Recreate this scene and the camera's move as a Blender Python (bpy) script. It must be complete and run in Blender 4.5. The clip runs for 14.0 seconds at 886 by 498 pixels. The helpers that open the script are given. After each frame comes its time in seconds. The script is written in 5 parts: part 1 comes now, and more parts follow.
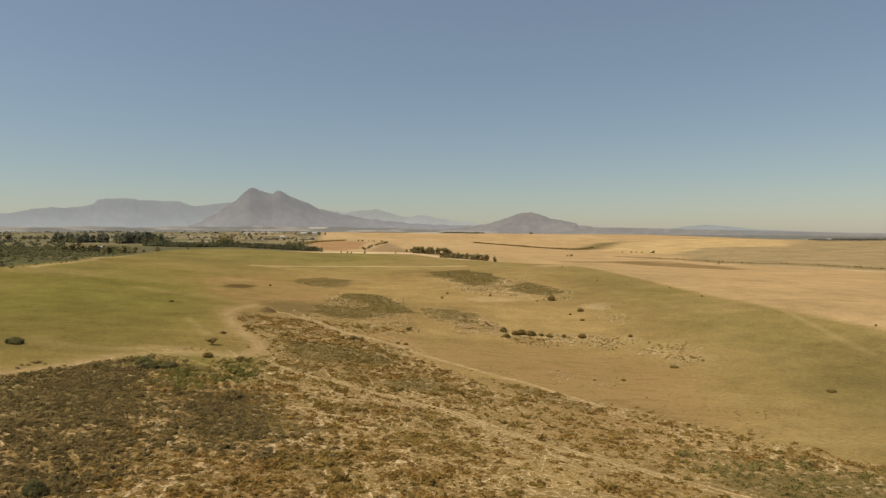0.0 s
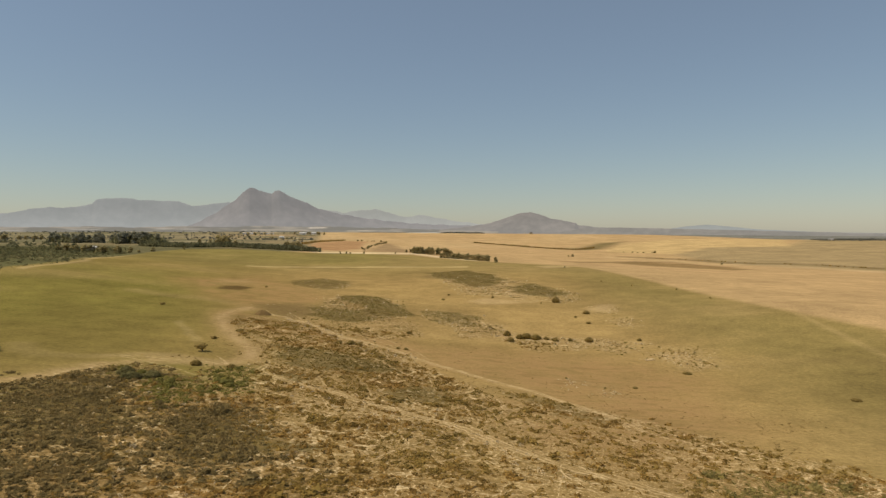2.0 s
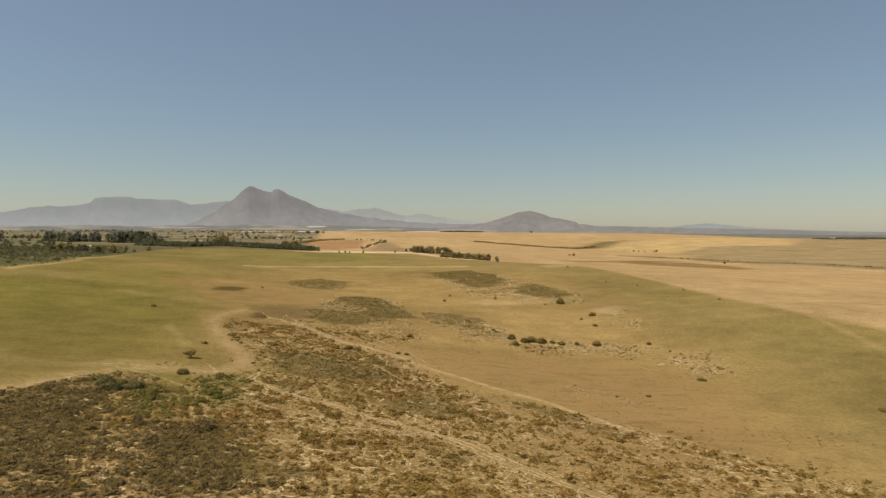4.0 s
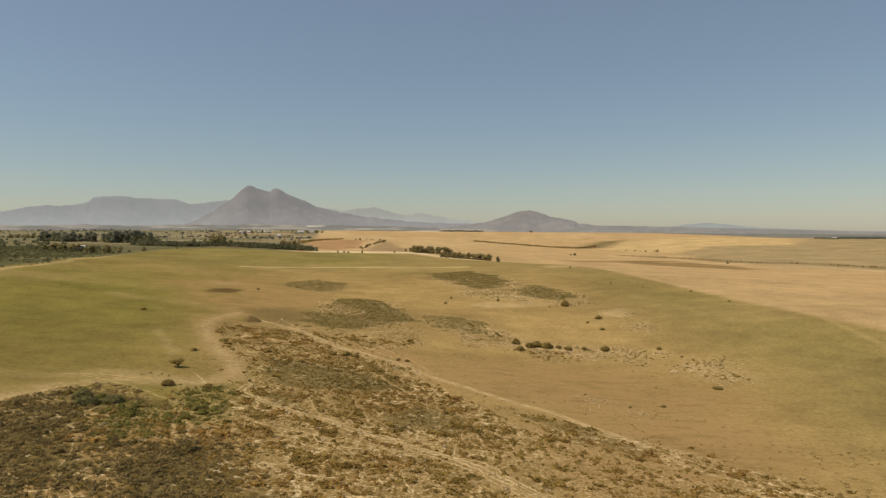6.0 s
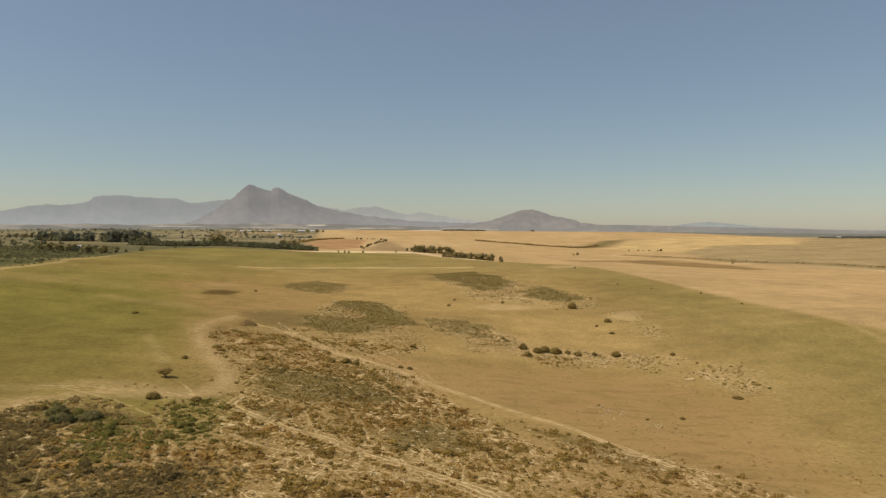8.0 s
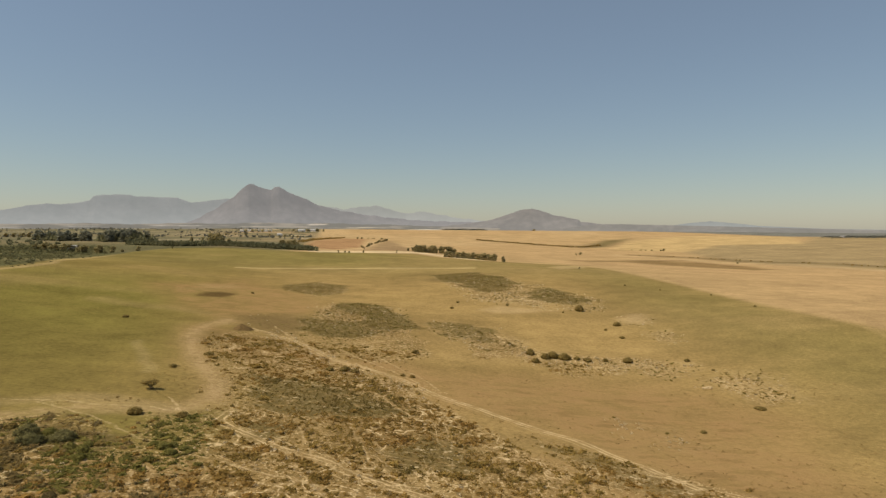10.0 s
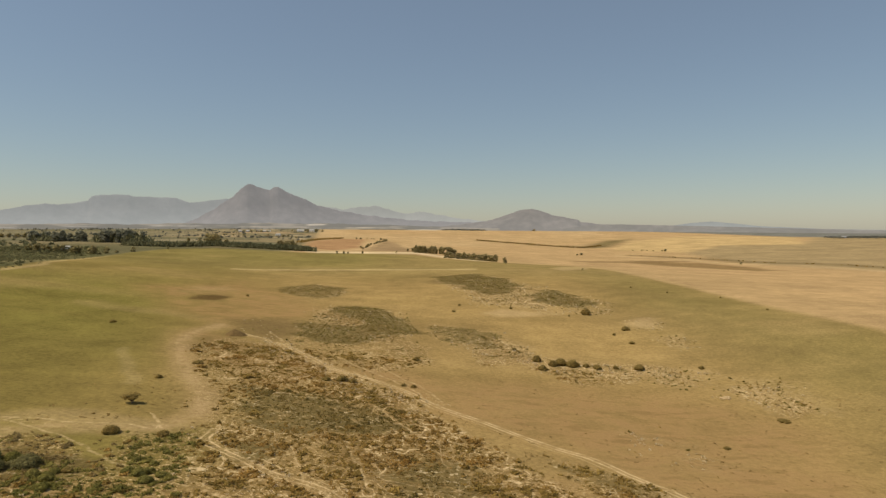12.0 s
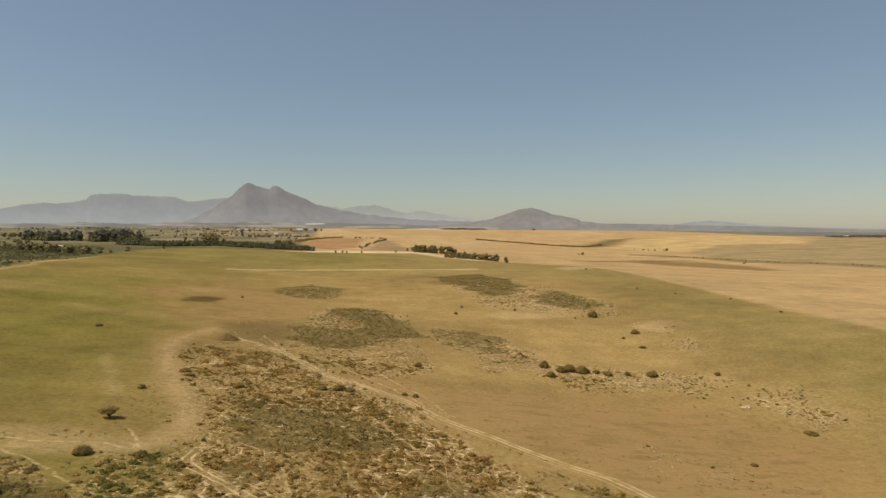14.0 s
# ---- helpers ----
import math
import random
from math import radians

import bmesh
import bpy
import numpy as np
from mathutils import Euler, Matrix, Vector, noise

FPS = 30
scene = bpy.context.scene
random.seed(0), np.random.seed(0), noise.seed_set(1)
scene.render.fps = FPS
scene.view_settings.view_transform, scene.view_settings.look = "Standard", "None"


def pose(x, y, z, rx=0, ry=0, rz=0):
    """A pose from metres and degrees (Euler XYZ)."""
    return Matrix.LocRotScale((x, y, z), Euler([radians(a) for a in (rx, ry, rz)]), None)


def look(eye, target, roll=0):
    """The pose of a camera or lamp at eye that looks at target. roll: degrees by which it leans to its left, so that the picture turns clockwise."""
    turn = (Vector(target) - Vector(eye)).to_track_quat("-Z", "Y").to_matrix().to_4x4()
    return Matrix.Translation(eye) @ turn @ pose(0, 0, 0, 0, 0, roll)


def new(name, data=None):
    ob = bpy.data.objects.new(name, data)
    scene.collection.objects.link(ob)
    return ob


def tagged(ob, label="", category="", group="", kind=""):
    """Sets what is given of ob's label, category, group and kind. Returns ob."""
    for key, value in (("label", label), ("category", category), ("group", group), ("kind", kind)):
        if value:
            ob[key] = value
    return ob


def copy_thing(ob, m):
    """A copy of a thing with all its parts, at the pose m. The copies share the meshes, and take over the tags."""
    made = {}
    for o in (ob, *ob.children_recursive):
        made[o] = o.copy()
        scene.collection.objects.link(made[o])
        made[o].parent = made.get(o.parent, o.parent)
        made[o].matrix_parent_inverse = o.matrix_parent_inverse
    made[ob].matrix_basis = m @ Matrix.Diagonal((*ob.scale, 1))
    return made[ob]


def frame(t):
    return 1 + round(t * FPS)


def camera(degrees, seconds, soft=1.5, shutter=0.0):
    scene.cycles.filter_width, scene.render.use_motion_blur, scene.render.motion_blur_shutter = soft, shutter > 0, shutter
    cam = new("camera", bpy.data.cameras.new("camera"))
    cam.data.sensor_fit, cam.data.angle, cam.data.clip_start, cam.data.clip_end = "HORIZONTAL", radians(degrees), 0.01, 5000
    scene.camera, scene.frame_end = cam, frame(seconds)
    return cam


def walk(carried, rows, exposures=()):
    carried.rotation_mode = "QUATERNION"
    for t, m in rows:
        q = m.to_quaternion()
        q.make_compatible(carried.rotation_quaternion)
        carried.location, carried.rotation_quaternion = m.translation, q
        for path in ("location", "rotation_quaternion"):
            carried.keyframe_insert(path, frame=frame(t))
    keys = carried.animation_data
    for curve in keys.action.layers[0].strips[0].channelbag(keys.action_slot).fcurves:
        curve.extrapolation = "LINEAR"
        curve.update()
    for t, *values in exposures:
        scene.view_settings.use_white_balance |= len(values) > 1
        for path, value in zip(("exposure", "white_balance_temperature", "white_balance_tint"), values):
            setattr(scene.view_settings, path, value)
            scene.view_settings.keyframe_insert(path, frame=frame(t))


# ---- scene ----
# camera: a drone flying slowly forward, about 33 m over a dry hillside
cam = camera(70, 14.0, soft=1.4)
walk(cam, [
    (0.0, pose(0.00, 0.00, 33.00, 88.567, 0, 0.000)),
    (0.5, pose(-0.21, 2.46, 32.99, 88.559, 0, -0.031)),
    (1.0, pose(-0.42, 4.92, 33.00, 88.566, 0, -0.036)),
    (1.5, pose(-0.63, 7.38, 33.03, 88.572, 0, -0.043)),
    (2.0, pose(-0.85, 9.84, 33.07, 88.563, 0, -0.043)),
    (2.5, pose(-1.07, 12.30, 33.12, 88.533, 0, -0.047)),
    (3.0, pose(-1.30, 14.77, 33.18, 88.491, 0, -0.063)),
    (5.5, pose(-2.47, 27.11, 33.63, 88.408, 0, -0.142)),
    (6.0, pose(-2.72, 29.59, 33.73, 88.392, 0, -0.159)),
    (6.5, pose(-2.96, 32.07, 33.84, 88.394, 0, -0.144)),
    (7.0, pose(-3.21, 34.55, 33.95, 88.403, 0, -0.128)),
    (7.5, pose(-3.46, 37.04, 34.06, 88.362, 0, -0.088)),
    (8.0, pose(-3.71, 39.54, 34.17, 88.312, 0, -0.058)),
    (10.5, pose(-5.01, 52.10, 34.63, 88.242, 0, 0.004)),
    (11.0, pose(-5.27, 54.63, 34.70, 88.236, 0, -0.033)),
    (11.5, pose(-5.54, 57.17, 34.76, 88.234, 0, -0.088)),
    (12.0, pose(-5.81, 59.72, 34.80, 88.261, 0, -0.066)),
    (12.5, pose(-6.08, 62.28, 34.84, 88.205, 0, -0.049)),
    (13.0, pose(-6.35, 64.84, 34.86, 88.165, 0, -0.071)),
    (13.5, pose(-6.62, 67.42, 34.86, 88.184, 0, -0.089)),
    (14.0, pose(-6.89, 70.00, 34.84, 88.181, 0, -0.133)),
], exposures=[(0.0, 0.14, 7050, 9), (14.0, 0.13, 7050, 9)])

# ---- world, sun, exposure ----
SUN_EL, SUN_AZ = radians(57), math.atan2(-0.97, -0.28)
world = bpy.data.worlds.new("clear_sky")
scene.world = world
world.use_nodes = True
wn = world.node_tree.nodes
sky = wn.new("ShaderNodeTexSky")
sky.sky_type, sky.sun_disc = "NISHITA", False
sky.sun_elevation, sky.sun_rotation = SUN_EL, SUN_AZ % (2 * math.pi)
sky.altitude, sky.air_density, sky.dust_density, sky.ozone_density = 150, 1.15, 0.4, 3.6
wn["Background"].inputs["Strength"].default_value = 0.0765
# dusty summer air evens out the clear sky
dusty = wn.new("ShaderNodeMix")
dusty.data_type = "RGBA"
dusty.inputs[0].default_value = 0.27
dusty.inputs[7].default_value = (3.5, 4.15, 5.0, 1.0)
world.node_tree.links.new(sky.outputs[0], dusty.inputs[6])
world.node_tree.links.new(dusty.outputs[2], wn["Background"].inputs["Color"])

sun_data = bpy.data.lights.new("sun", "SUN")
sun_data.energy, sun_data.angle, sun_data.color = 3.6, radians(0.6), (1.0, 0.93, 0.80)
sun = new("sun", sun_data)
sun_way = Vector((math.sin(SUN_AZ) * math.cos(SUN_EL), math.cos(SUN_AZ) * math.cos(SUN_EL), math.sin(SUN_EL)))
sun.matrix_world = look(sun_way * 300, (0, 0, 0))


# ---- node helpers ----
class Nodes:
    """A material under construction."""

    def __init__(self, name, rough=0.9, specular=0.15):
        self.m = bpy.data.materials.new(name)
        self.m.use_nodes = True
        self.t = self.m.node_tree
        self.b = self.t.nodes["Principled BSDF"]
        self.b.inputs["Roughness"].default_value = rough
        self.b.inputs["Specular IOR Level"].default_value = specular
        self.pos = self.t.nodes.new("ShaderNodeNewGeometry").outputs["Position"]

    def put(self, socket, value):
        if hasattr(value, "is_linked"):
            self.t.links.new(value, socket)
        else:
            socket.default_value = value

    def attr(self, name, colour=False):
        n = self.t.nodes.new("ShaderNodeAttribute")
        n.attribute_name = name
        return n.outputs["Color" if colour else "Fac"]

    def noise(self, scale, detail=3, rough=0.55, stretch=None):
        n = self.t.nodes.new("ShaderNodeTexNoise")
        n.inputs["Scale"].default_value, n.inputs["Detail"].default_value = scale, detail
        n.inputs["Roughness"].default_value = rough
        src = self.pos
        if stretch:
            mp = self.t.nodes.new("ShaderNodeMapping")
            mp.inputs["Scale"].default_value = stretch
            self.t.links.new(src, mp.inputs["Vector"])
            src = mp.outputs[0]
        self.t.links.new(src, n.inputs["Vector"])
        return n.outputs["Fac"]

    def math(self, op, a, b=0.0, c=0.0):
        n = self.t.nodes.new("ShaderNodeMath")
        n.operation = op
        for i, v in enumerate((a, b, c)):
            self.put(n.inputs[i], v)
        return n.outputs[0]

    def span(self, v, lo, hi, out_lo=0.0, out_hi=1.0):
        n = self.t.nodes.new("ShaderNodeMapRange")
        n.interpolation_type = "SMOOTHSTEP"
        for i, x in enumerate((v, lo, hi, out_lo, out_hi)):
            self.put(n.inputs[i], x)
        return n.outputs[0]

    def mix(self, f, a, b, how="MIX"):
        n = self.t.nodes.new("ShaderNodeMix")
        n.data_type, n.blend_type = "RGBA", how
        self.put(n.inputs[0], f)
        for i, v in ((6, a), (7, b)):
            self.put(n.inputs[i], (*v, 1.0) if isinstance(v, tuple) and len(v) == 3 else v)
        return n.outputs[2]

    def bright(self, colour, f):
        n = self.t.nodes.new("ShaderNodeVectorMath")
        n.operation = "SCALE"
        self.put(n.inputs[0], colour)
        self.put(n.inputs["Scale"], f)
        return n.outputs[0]

    def bump(self, height, strength, distance):
        n = self.t.nodes.new("ShaderNodeBump")
        n.inputs["Strength"].default_value, n.inputs["Distance"].default_value = strength, distance
        self.t.links.new(height, n.inputs["Height"])
        self.t.links.new(n.outputs[0], self.b.inputs["Normal"])

    def leafy(self, colour):
        """Base colour, with part of the light let through as in thin leaves."""
        out = self.t.nodes["Material Output"]
        thin = self.t.nodes.new("ShaderNodeBsdfTranslucent")
        both = self.t.nodes.new("ShaderNodeMixShader")
        both.inputs[0].default_value = 0.48
        self.put(thin.inputs["Color"], colour)
        self.t.links.new(self.b.outputs[0], both.inputs[1])
        self.t.links.new(thin.outputs[0], both.inputs[2])
        self.t.links.new(both.outputs[0], out.inputs["Surface"])
        return self.done(colour)

    def done(self, colour):
        self.put(self.b.inputs["Base Color"], colour)
        return self.m


# ---- materials ----
# bare sandy runs through the heath: attribute, half width and strength
RUNS = (("run_a", 0.017, 0.9), ("run_b", 0.030, 0.9), ("run_c", 0.050, 0.85))


def ground_material():
    g = Nodes("dry_grass_and_soil", 1.0, 0.0)
    big, mid = g.noise(0.018, 4), g.noise(0.11, 4, 0.6)
    small, fine = g.noise(0.9, 3, 0.65), g.noise(4.5, 2, 0.6)
    rows = g.noise(0.05, 3, 0.6, (0.25, 1.6, 1.0))
    col = g.bright(g.attr("field", True), g.math("MULTIPLY", g.span(big, 0.25, 0.75, 0.86, 1.14), g.span(rows, 0.25, 0.75, 0.95, 1.05)))
    col = g.bright(col, g.math("MULTIPLY", g.span(mid, 0.25, 0.75, 0.88, 1.12), g.span(small, 0.2, 0.8, 0.8, 1.2)))
    # burnt, reddish soil showing through the grass
    col = g.mix(g.math("MULTIPLY", g.attr("soil"), g.span(mid, 0.35, 0.65, 0.35, 1.0)), col, g.mix(g.span(g.noise(0.22, 4, 0.65, (0.5, 1.3, 1.0)), 0.50, 0.62), (0.318, 0.194, 0.084), (0.235, 0.146, 0.060)))
    # litter and bare sand between the shrubs
    scrub = g.attr("scrub")
    litter = g.mix(g.span(small, 0.35, 0.65), (0.165, 0.106, 0.040), (0.285, 0.180, 0.070))
    col = g.mix(g.math("MULTIPLY", scrub, 0.85), col, litter)
    sand_spots = g.math("MULTIPLY", g.span(g.math("ADD", g.math("MULTIPLY", small, 0.65), g.math("MULTIPLY", mid, 0.35)), 0.53, 0.64), g.span(scrub, 0.1, 0.6))
    col = g.mix(g.math("MULTIPLY", sand_spots, 0.30), col, (0.50, 0.36, 0.19))
    open_ground = g.math("MULTIPLY", g.span(scrub, 0.04, 0.35), g.span(scrub, 0.8, 1.0, 1.0, 0.45))
    specks = g.math("MULTIPLY", g.span(g.noise(2.3, 2, 0.6), 0.56, 0.68), open_ground)
    col = g.mix(g.math("MULTIPLY", specks, 0.85), col, (0.60, 0.44, 0.225))
    # matted low heath that hides the ground
    mat = g.math("MULTIPLY", g.attr("mat"), g.span(g.noise(0.30, 4, 0.7), 0.36, 0.50, 0.25, 1.0))
    col = g.mix(g.math("MULTIPLY", mat, 0.92), col, g.mix(g.span(small, 0.3, 0.7), (0.100, 0.074, 0.027), (0.160, 0.116, 0.042)))
    # dead pale twigs and sand showing through the mats
    dead = g.math("MULTIPLY", g.span(g.noise(0.8, 2, 0.6), 0.57, 0.66), g.math("MULTIPLY", g.span(mid, 0.45, 0.6), g.span(g.attr("mat"), 0.1, 0.5)))
    col = g.mix(g.math("MULTIPLY", dead, 0.8), col, (0.55, 0.42, 0.24))
    # pale stony ground round the far heath
    chips = g.math("MULTIPLY", g.attr("stony"), g.span(g.noise(0.7, 3, 0.7), 0.47, 0.60, 0.10, 1.0))
    col = g.mix(g.math("MULTIPLY", chips, 0.32), col, (0.50, 0.360, 0.185))
    # bare sandy runs between the shrubs
    bare = 0.0
    for key, half, much in RUNS:
        vein = g.math("ABSOLUTE", g.math("ADD", g.attr(key), g.math("MULTIPLY", g.math("SUBTRACT", small, 0.5), half * 5.0)))
        bare = g.math("MAXIMUM", bare, g.math("MULTIPLY", g.span(vein, half, half * 0.4), much))
    bare = g.math("MULTIPLY", bare, g.math("MULTIPLY", g.attr("bare"), g.span(g.noise(1.1, 3, 0.6), 0.42, 0.58, 0.12, 1.0)))
    col = g.mix(g.math("MULTIPLY", bare, 0.92), col, (0.69, 0.515, 0.285))
    # wheel tracks
    sand = g.mix(g.span(small, 0.3, 0.7), (0.54, 0.385, 0.190), (0.71, 0.53, 0.300))
    wob = g.math("MULTIPLY", g.math("SUBTRACT", mid, 0.5), 3.0)
    fray = g.math("MULTIPLY", g.math("SUBTRACT", small, 0.5), 0.7)

    def line(s, offset, width, wobble=0.0):
        d = g.math("ABSOLUTE", g.math("SUBTRACT", g.math("ADD", s, g.math("MULTIPLY", wob, wobble)), offset))
        return g.span(g.math("ADD", d, fray), width * 1.5, width * 0.3)

    def most(*v):
        r = v[0]
        for x in v[1:]:
            r = g.math("MAXIMUM", r, x)
        return r
    a, b, c = g.attr("track_a"), g.attr("track_b"), g.attr("track_c")
    wide = most(g.math("MULTIPLY", line(a, 0.6, 3.6, 0.8), 0.34), g.math("MULTIPLY", line(a, 0.4, 1.9, 0.8), 0.52), g.math("MULTIPLY", line(a, -0.8, 0.35, 0.4), 0.5))
    pair = most(line(b, -0.65, 0.27, 0.15), line(b, 0.65, 0.27, 0.15), g.math("MULTIPLY", line(b, 2.2, 0.2, 0.6), 0.5), g.math("MULTIPLY", line(b, 0.0, 1.2), 0.25))
    braid = most(line(c, -0.7, 0.20, 0.9), line(c, 0.6, 0.18, 1.3), g.math("MULTIPLY", line(c, -2.1, 0.16, 2.2), 0.75), g.math("MULTIPLY", line(c, 2.4, 0.16, 2.0), 0.75), g.math("MULTIPLY", line(c, 0.0, 1.1, 0.8), 0.12))
    col = g.mix(g.math("MULTIPLY", wide, g.span(g.noise(0.3, 3, 0.6), 0.34, 0.6, 0.45, 1.0)), col, g.mix(g.span(small, 0.3, 0.7), (0.42, 0.275, 0.135), (0.53, 0.37, 0.195)))
    thin = g.math("MULTIPLY", g.span(g.math("ADD", g.math("ABSOLUTE", g.math("ADD", g.attr("trail_side"), g.math("MULTIPLY", g.math("SUBTRACT", g.noise(0.16, 2, 0.5), 0.5), 7.0))), fray), 1.2, 0.3), g.math("MULTIPLY", g.span(g.attr("trail"), 3.0, 2.0), g.span(g.noise(0.55, 3, 0.65), 0.42, 0.60, 0.12, 0.9)))
    worn = g.span(g.noise(0.3, 3, 0.6), 0.36, 0.58, 0.25, 1.0)
    col = g.mix(g.math("MULTIPLY", most(g.math("MULTIPLY", most(g.math("MULTIPLY", pair, 0.85), g.math("MULTIPLY", braid, 0.85)), worn), g.math("MULTIPLY", thin, 0.5)), 1.0), col, sand)
    col = g.bright(col, g.span(fine, 0.2, 0.8, 0.86, 1.14))
    g.bump(g.math("ADD", small, g.math("MULTIPLY", fine, 0.4)), 0.55, 0.35)
    return g.done(col)


def leaf_material(name, a, b, rough=0.8, region=None):
    """Foliage between two colours, by the plant's own tint and by clump."""
    g = Nodes(name, rough, 0.03)
    col = g.mix(g.math("ADD", g.attr("tint"), g.math("MULTIPLY", g.math("SUBTRACT", g.noise(1.7, 2), 0.5), 0.6)), a, b)
    if region:
        col = g.mix(g.math("MULTIPLY", g.span(g.noise(0.06, 3), 0.42, 0.58), 0.75), col, region)
    isl = g.t.nodes.new("ShaderNodeNewGeometry").outputs["Random Per Island"]
    col = g.bright(col, g.math("MULTIPLY", g.span(isl, 0.0, 1.0, 0.84, 1.16), g.span(g.noise(0.35, 2), 0.3, 0.7, 0.80, 1.20)))
    return g.leafy(col)


def object_leaf(name, a, b):
    """Foliage of trees and bushes that are things: varies from plant to plant and from clump to clump."""
    g = Nodes(name, 0.85, 0.05)
    info = g.t.nodes.new("ShaderNodeObjectInfo").outputs["Random"]
    isl = g.t.nodes.new("ShaderNodeNewGeometry").outputs["Random Per Island"]
    col = g.mix(info, a, b)
    col = g.bright(col, g.math("MULTIPLY", g.span(isl, 0.0, 1.0, 0.7, 1.3), g.span(g.noise(1.5, 2), 0.3, 0.7, 0.8, 1.2)))
    return g.leafy(col)


def plain_material(name, a, b, scale, rough=0.85, bump=0.2):
    g = Nodes(name, rough, 0.2)
    n = g.noise(scale, 4)
    g.bump(n, bump, 0.1)
    return g.done(g.mix(g.span(n, 0.3, 0.7), a, b))


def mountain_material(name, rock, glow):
    """A far range behind many kilometres of dusty air: dull rock, with the airlight painted on as emission."""
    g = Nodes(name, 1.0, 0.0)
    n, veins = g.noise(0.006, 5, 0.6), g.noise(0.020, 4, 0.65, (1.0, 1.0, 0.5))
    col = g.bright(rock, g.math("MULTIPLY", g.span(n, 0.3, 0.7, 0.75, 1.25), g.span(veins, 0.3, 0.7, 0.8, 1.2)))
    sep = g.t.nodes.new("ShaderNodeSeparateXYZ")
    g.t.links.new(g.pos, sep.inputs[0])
    # haze emission, brighter towards the foot of the range
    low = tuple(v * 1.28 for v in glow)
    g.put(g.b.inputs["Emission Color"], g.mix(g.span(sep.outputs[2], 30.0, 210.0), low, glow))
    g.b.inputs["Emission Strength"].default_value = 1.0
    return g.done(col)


GROUND = ground_material()
HEATH = leaf_material("heath_twigs", (0.408, 0.250, 0.078), (0.330, 0.212, 0.064), region=(0.338, 0.236, 0.070))
GREY_HEATH = leaf_material("grey_green_heath", (0.305, 0.213, 0.072), (0.245, 0.180, 0.058))
DARK_HEATH = leaf_material("dark_brown_heath", (0.300, 0.216, 0.090), (0.240, 0.177, 0.074))
OLIVE_HEATH = leaf_material("olive_heath", (0.315, 0.248, 0.086), (0.262, 0.211, 0.072))
FAR_HEATH = leaf_material("brown_olive_heath", (0.280, 0.192, 0.054), (0.216, 0.160, 0.043), region=(0.222, 0.178, 0.048))
# reed colours lifted to carry some distance haze
REED = leaf_material("reed_flat_leaves", (0.205, 0.190, 0.088), (0.160, 0.152, 0.070), region=(0.215, 0.190, 0.092))
PALE_TUFT = leaf_material("bleached_tussocks", (0.74, 0.60, 0.38), (0.58, 0.45, 0.27))
TUFT = leaf_material("straw_tufts", (0.34, 0.225, 0.085), (0.22, 0.145, 0.055))
GREEN_LEAF = leaf_material("green_shrub_leaves", (0.300, 0.252, 0.074), (0.222, 0.196, 0.056))
BUSH_LEAF = object_leaf("bush_leaves", (0.280, 0.200, 0.064), (0.340, 0.244, 0.084))
GREEN_BUSH = object_leaf("green_bush_leaves", (0.225, 0.200, 0.056), (0.275, 0.238, 0.074))
EVERGREEN = object_leaf("evergreen_bush_leaves", (0.185, 0.166, 0.068), (0.225, 0.196, 0.082))
# far tree leaves, lightened and greyed in place of haze
TREE_LEAF = object_leaf("tree_leaves", (0.315, 0.262, 0.118), (0.395, 0.318, 0.150))
DARK_LEAF = object_leaf("plantation_leaves", (0.225, 0.222, 0.160), (0.285, 0.275, 0.195))
BARK = plain_material("bark", (0.10, 0.075, 0.05), (0.17, 0.13, 0.09), 6.0)
WALL = plain_material("limewashed_wall", (0.75, 0.73, 0.68), (0.68, 0.65, 0.60), 0.8, 0.8, 0.05)
ROOF = plain_material("pale_metal_roof", (0.55, 0.53, 0.50), (0.46, 0.43, 0.40), 0.6, 0.5, 0.05)
STONE = plain_material("white_limestone", (0.58, 0.42, 0.23), (0.44, 0.31, 0.16), 2.0, 0.9, 0.5)
# near-black colour painted in for the shade inside doors and windows
DARK = plain_material("shaded_opening", (0.03, 0.03, 0.03), (0.05, 0.05, 0.05), 2.0)


# ---- the lie of the land ----
HILLS = (
    (-70, 130, 70, -1.92), (60, 220, 80, -10.75), (0, 330, 90, -1.1), (-100, 280, 100, -3.43), (120, 350, 110, -4.59),
    (-40, 180, 60, 1.58), (30, 130, 60, -2.55), (-120, 420, 140, -10.79), (60, 480, 150, 8.4), (-300, 620, 250, 5.37),
    (250, 620, 250, -1.75), (60, 800, 250, -8.14), (-150, 1000, 300, 11.7), (350, 1150, 350, -12.59), (300, 1600, 500, -21.1),
    (-700, 1300, 500, 0.22), (150, 2500, 900, 15.71), (-1500, 2200, 1200, 32.2), (1600, 2200, 1200, 16.09), (200, 60, 150, -9.32),
    (-300, 60, 250, 8.67), (900, 500, 500, -16.52), (-230, 390, 90, 10.87), (165, 290, 60, 5.21), (-400, 800, 170, -1.1))


def land(x, y):
    """Height of the ground: broad swells and hollows."""
    x, y = np.asarray(x, float), np.asarray(y, float)
    z = np.zeros(np.broadcast(x, y).shape)
    for a, b, r, h in HILLS:
        z = z + h * np.exp(-((x - a) ** 2 + (y - b) ** 2) / (2 * r * r))
    return z


LATTICE = np.random.default_rng(3).uniform(-1, 1, (256, 256))


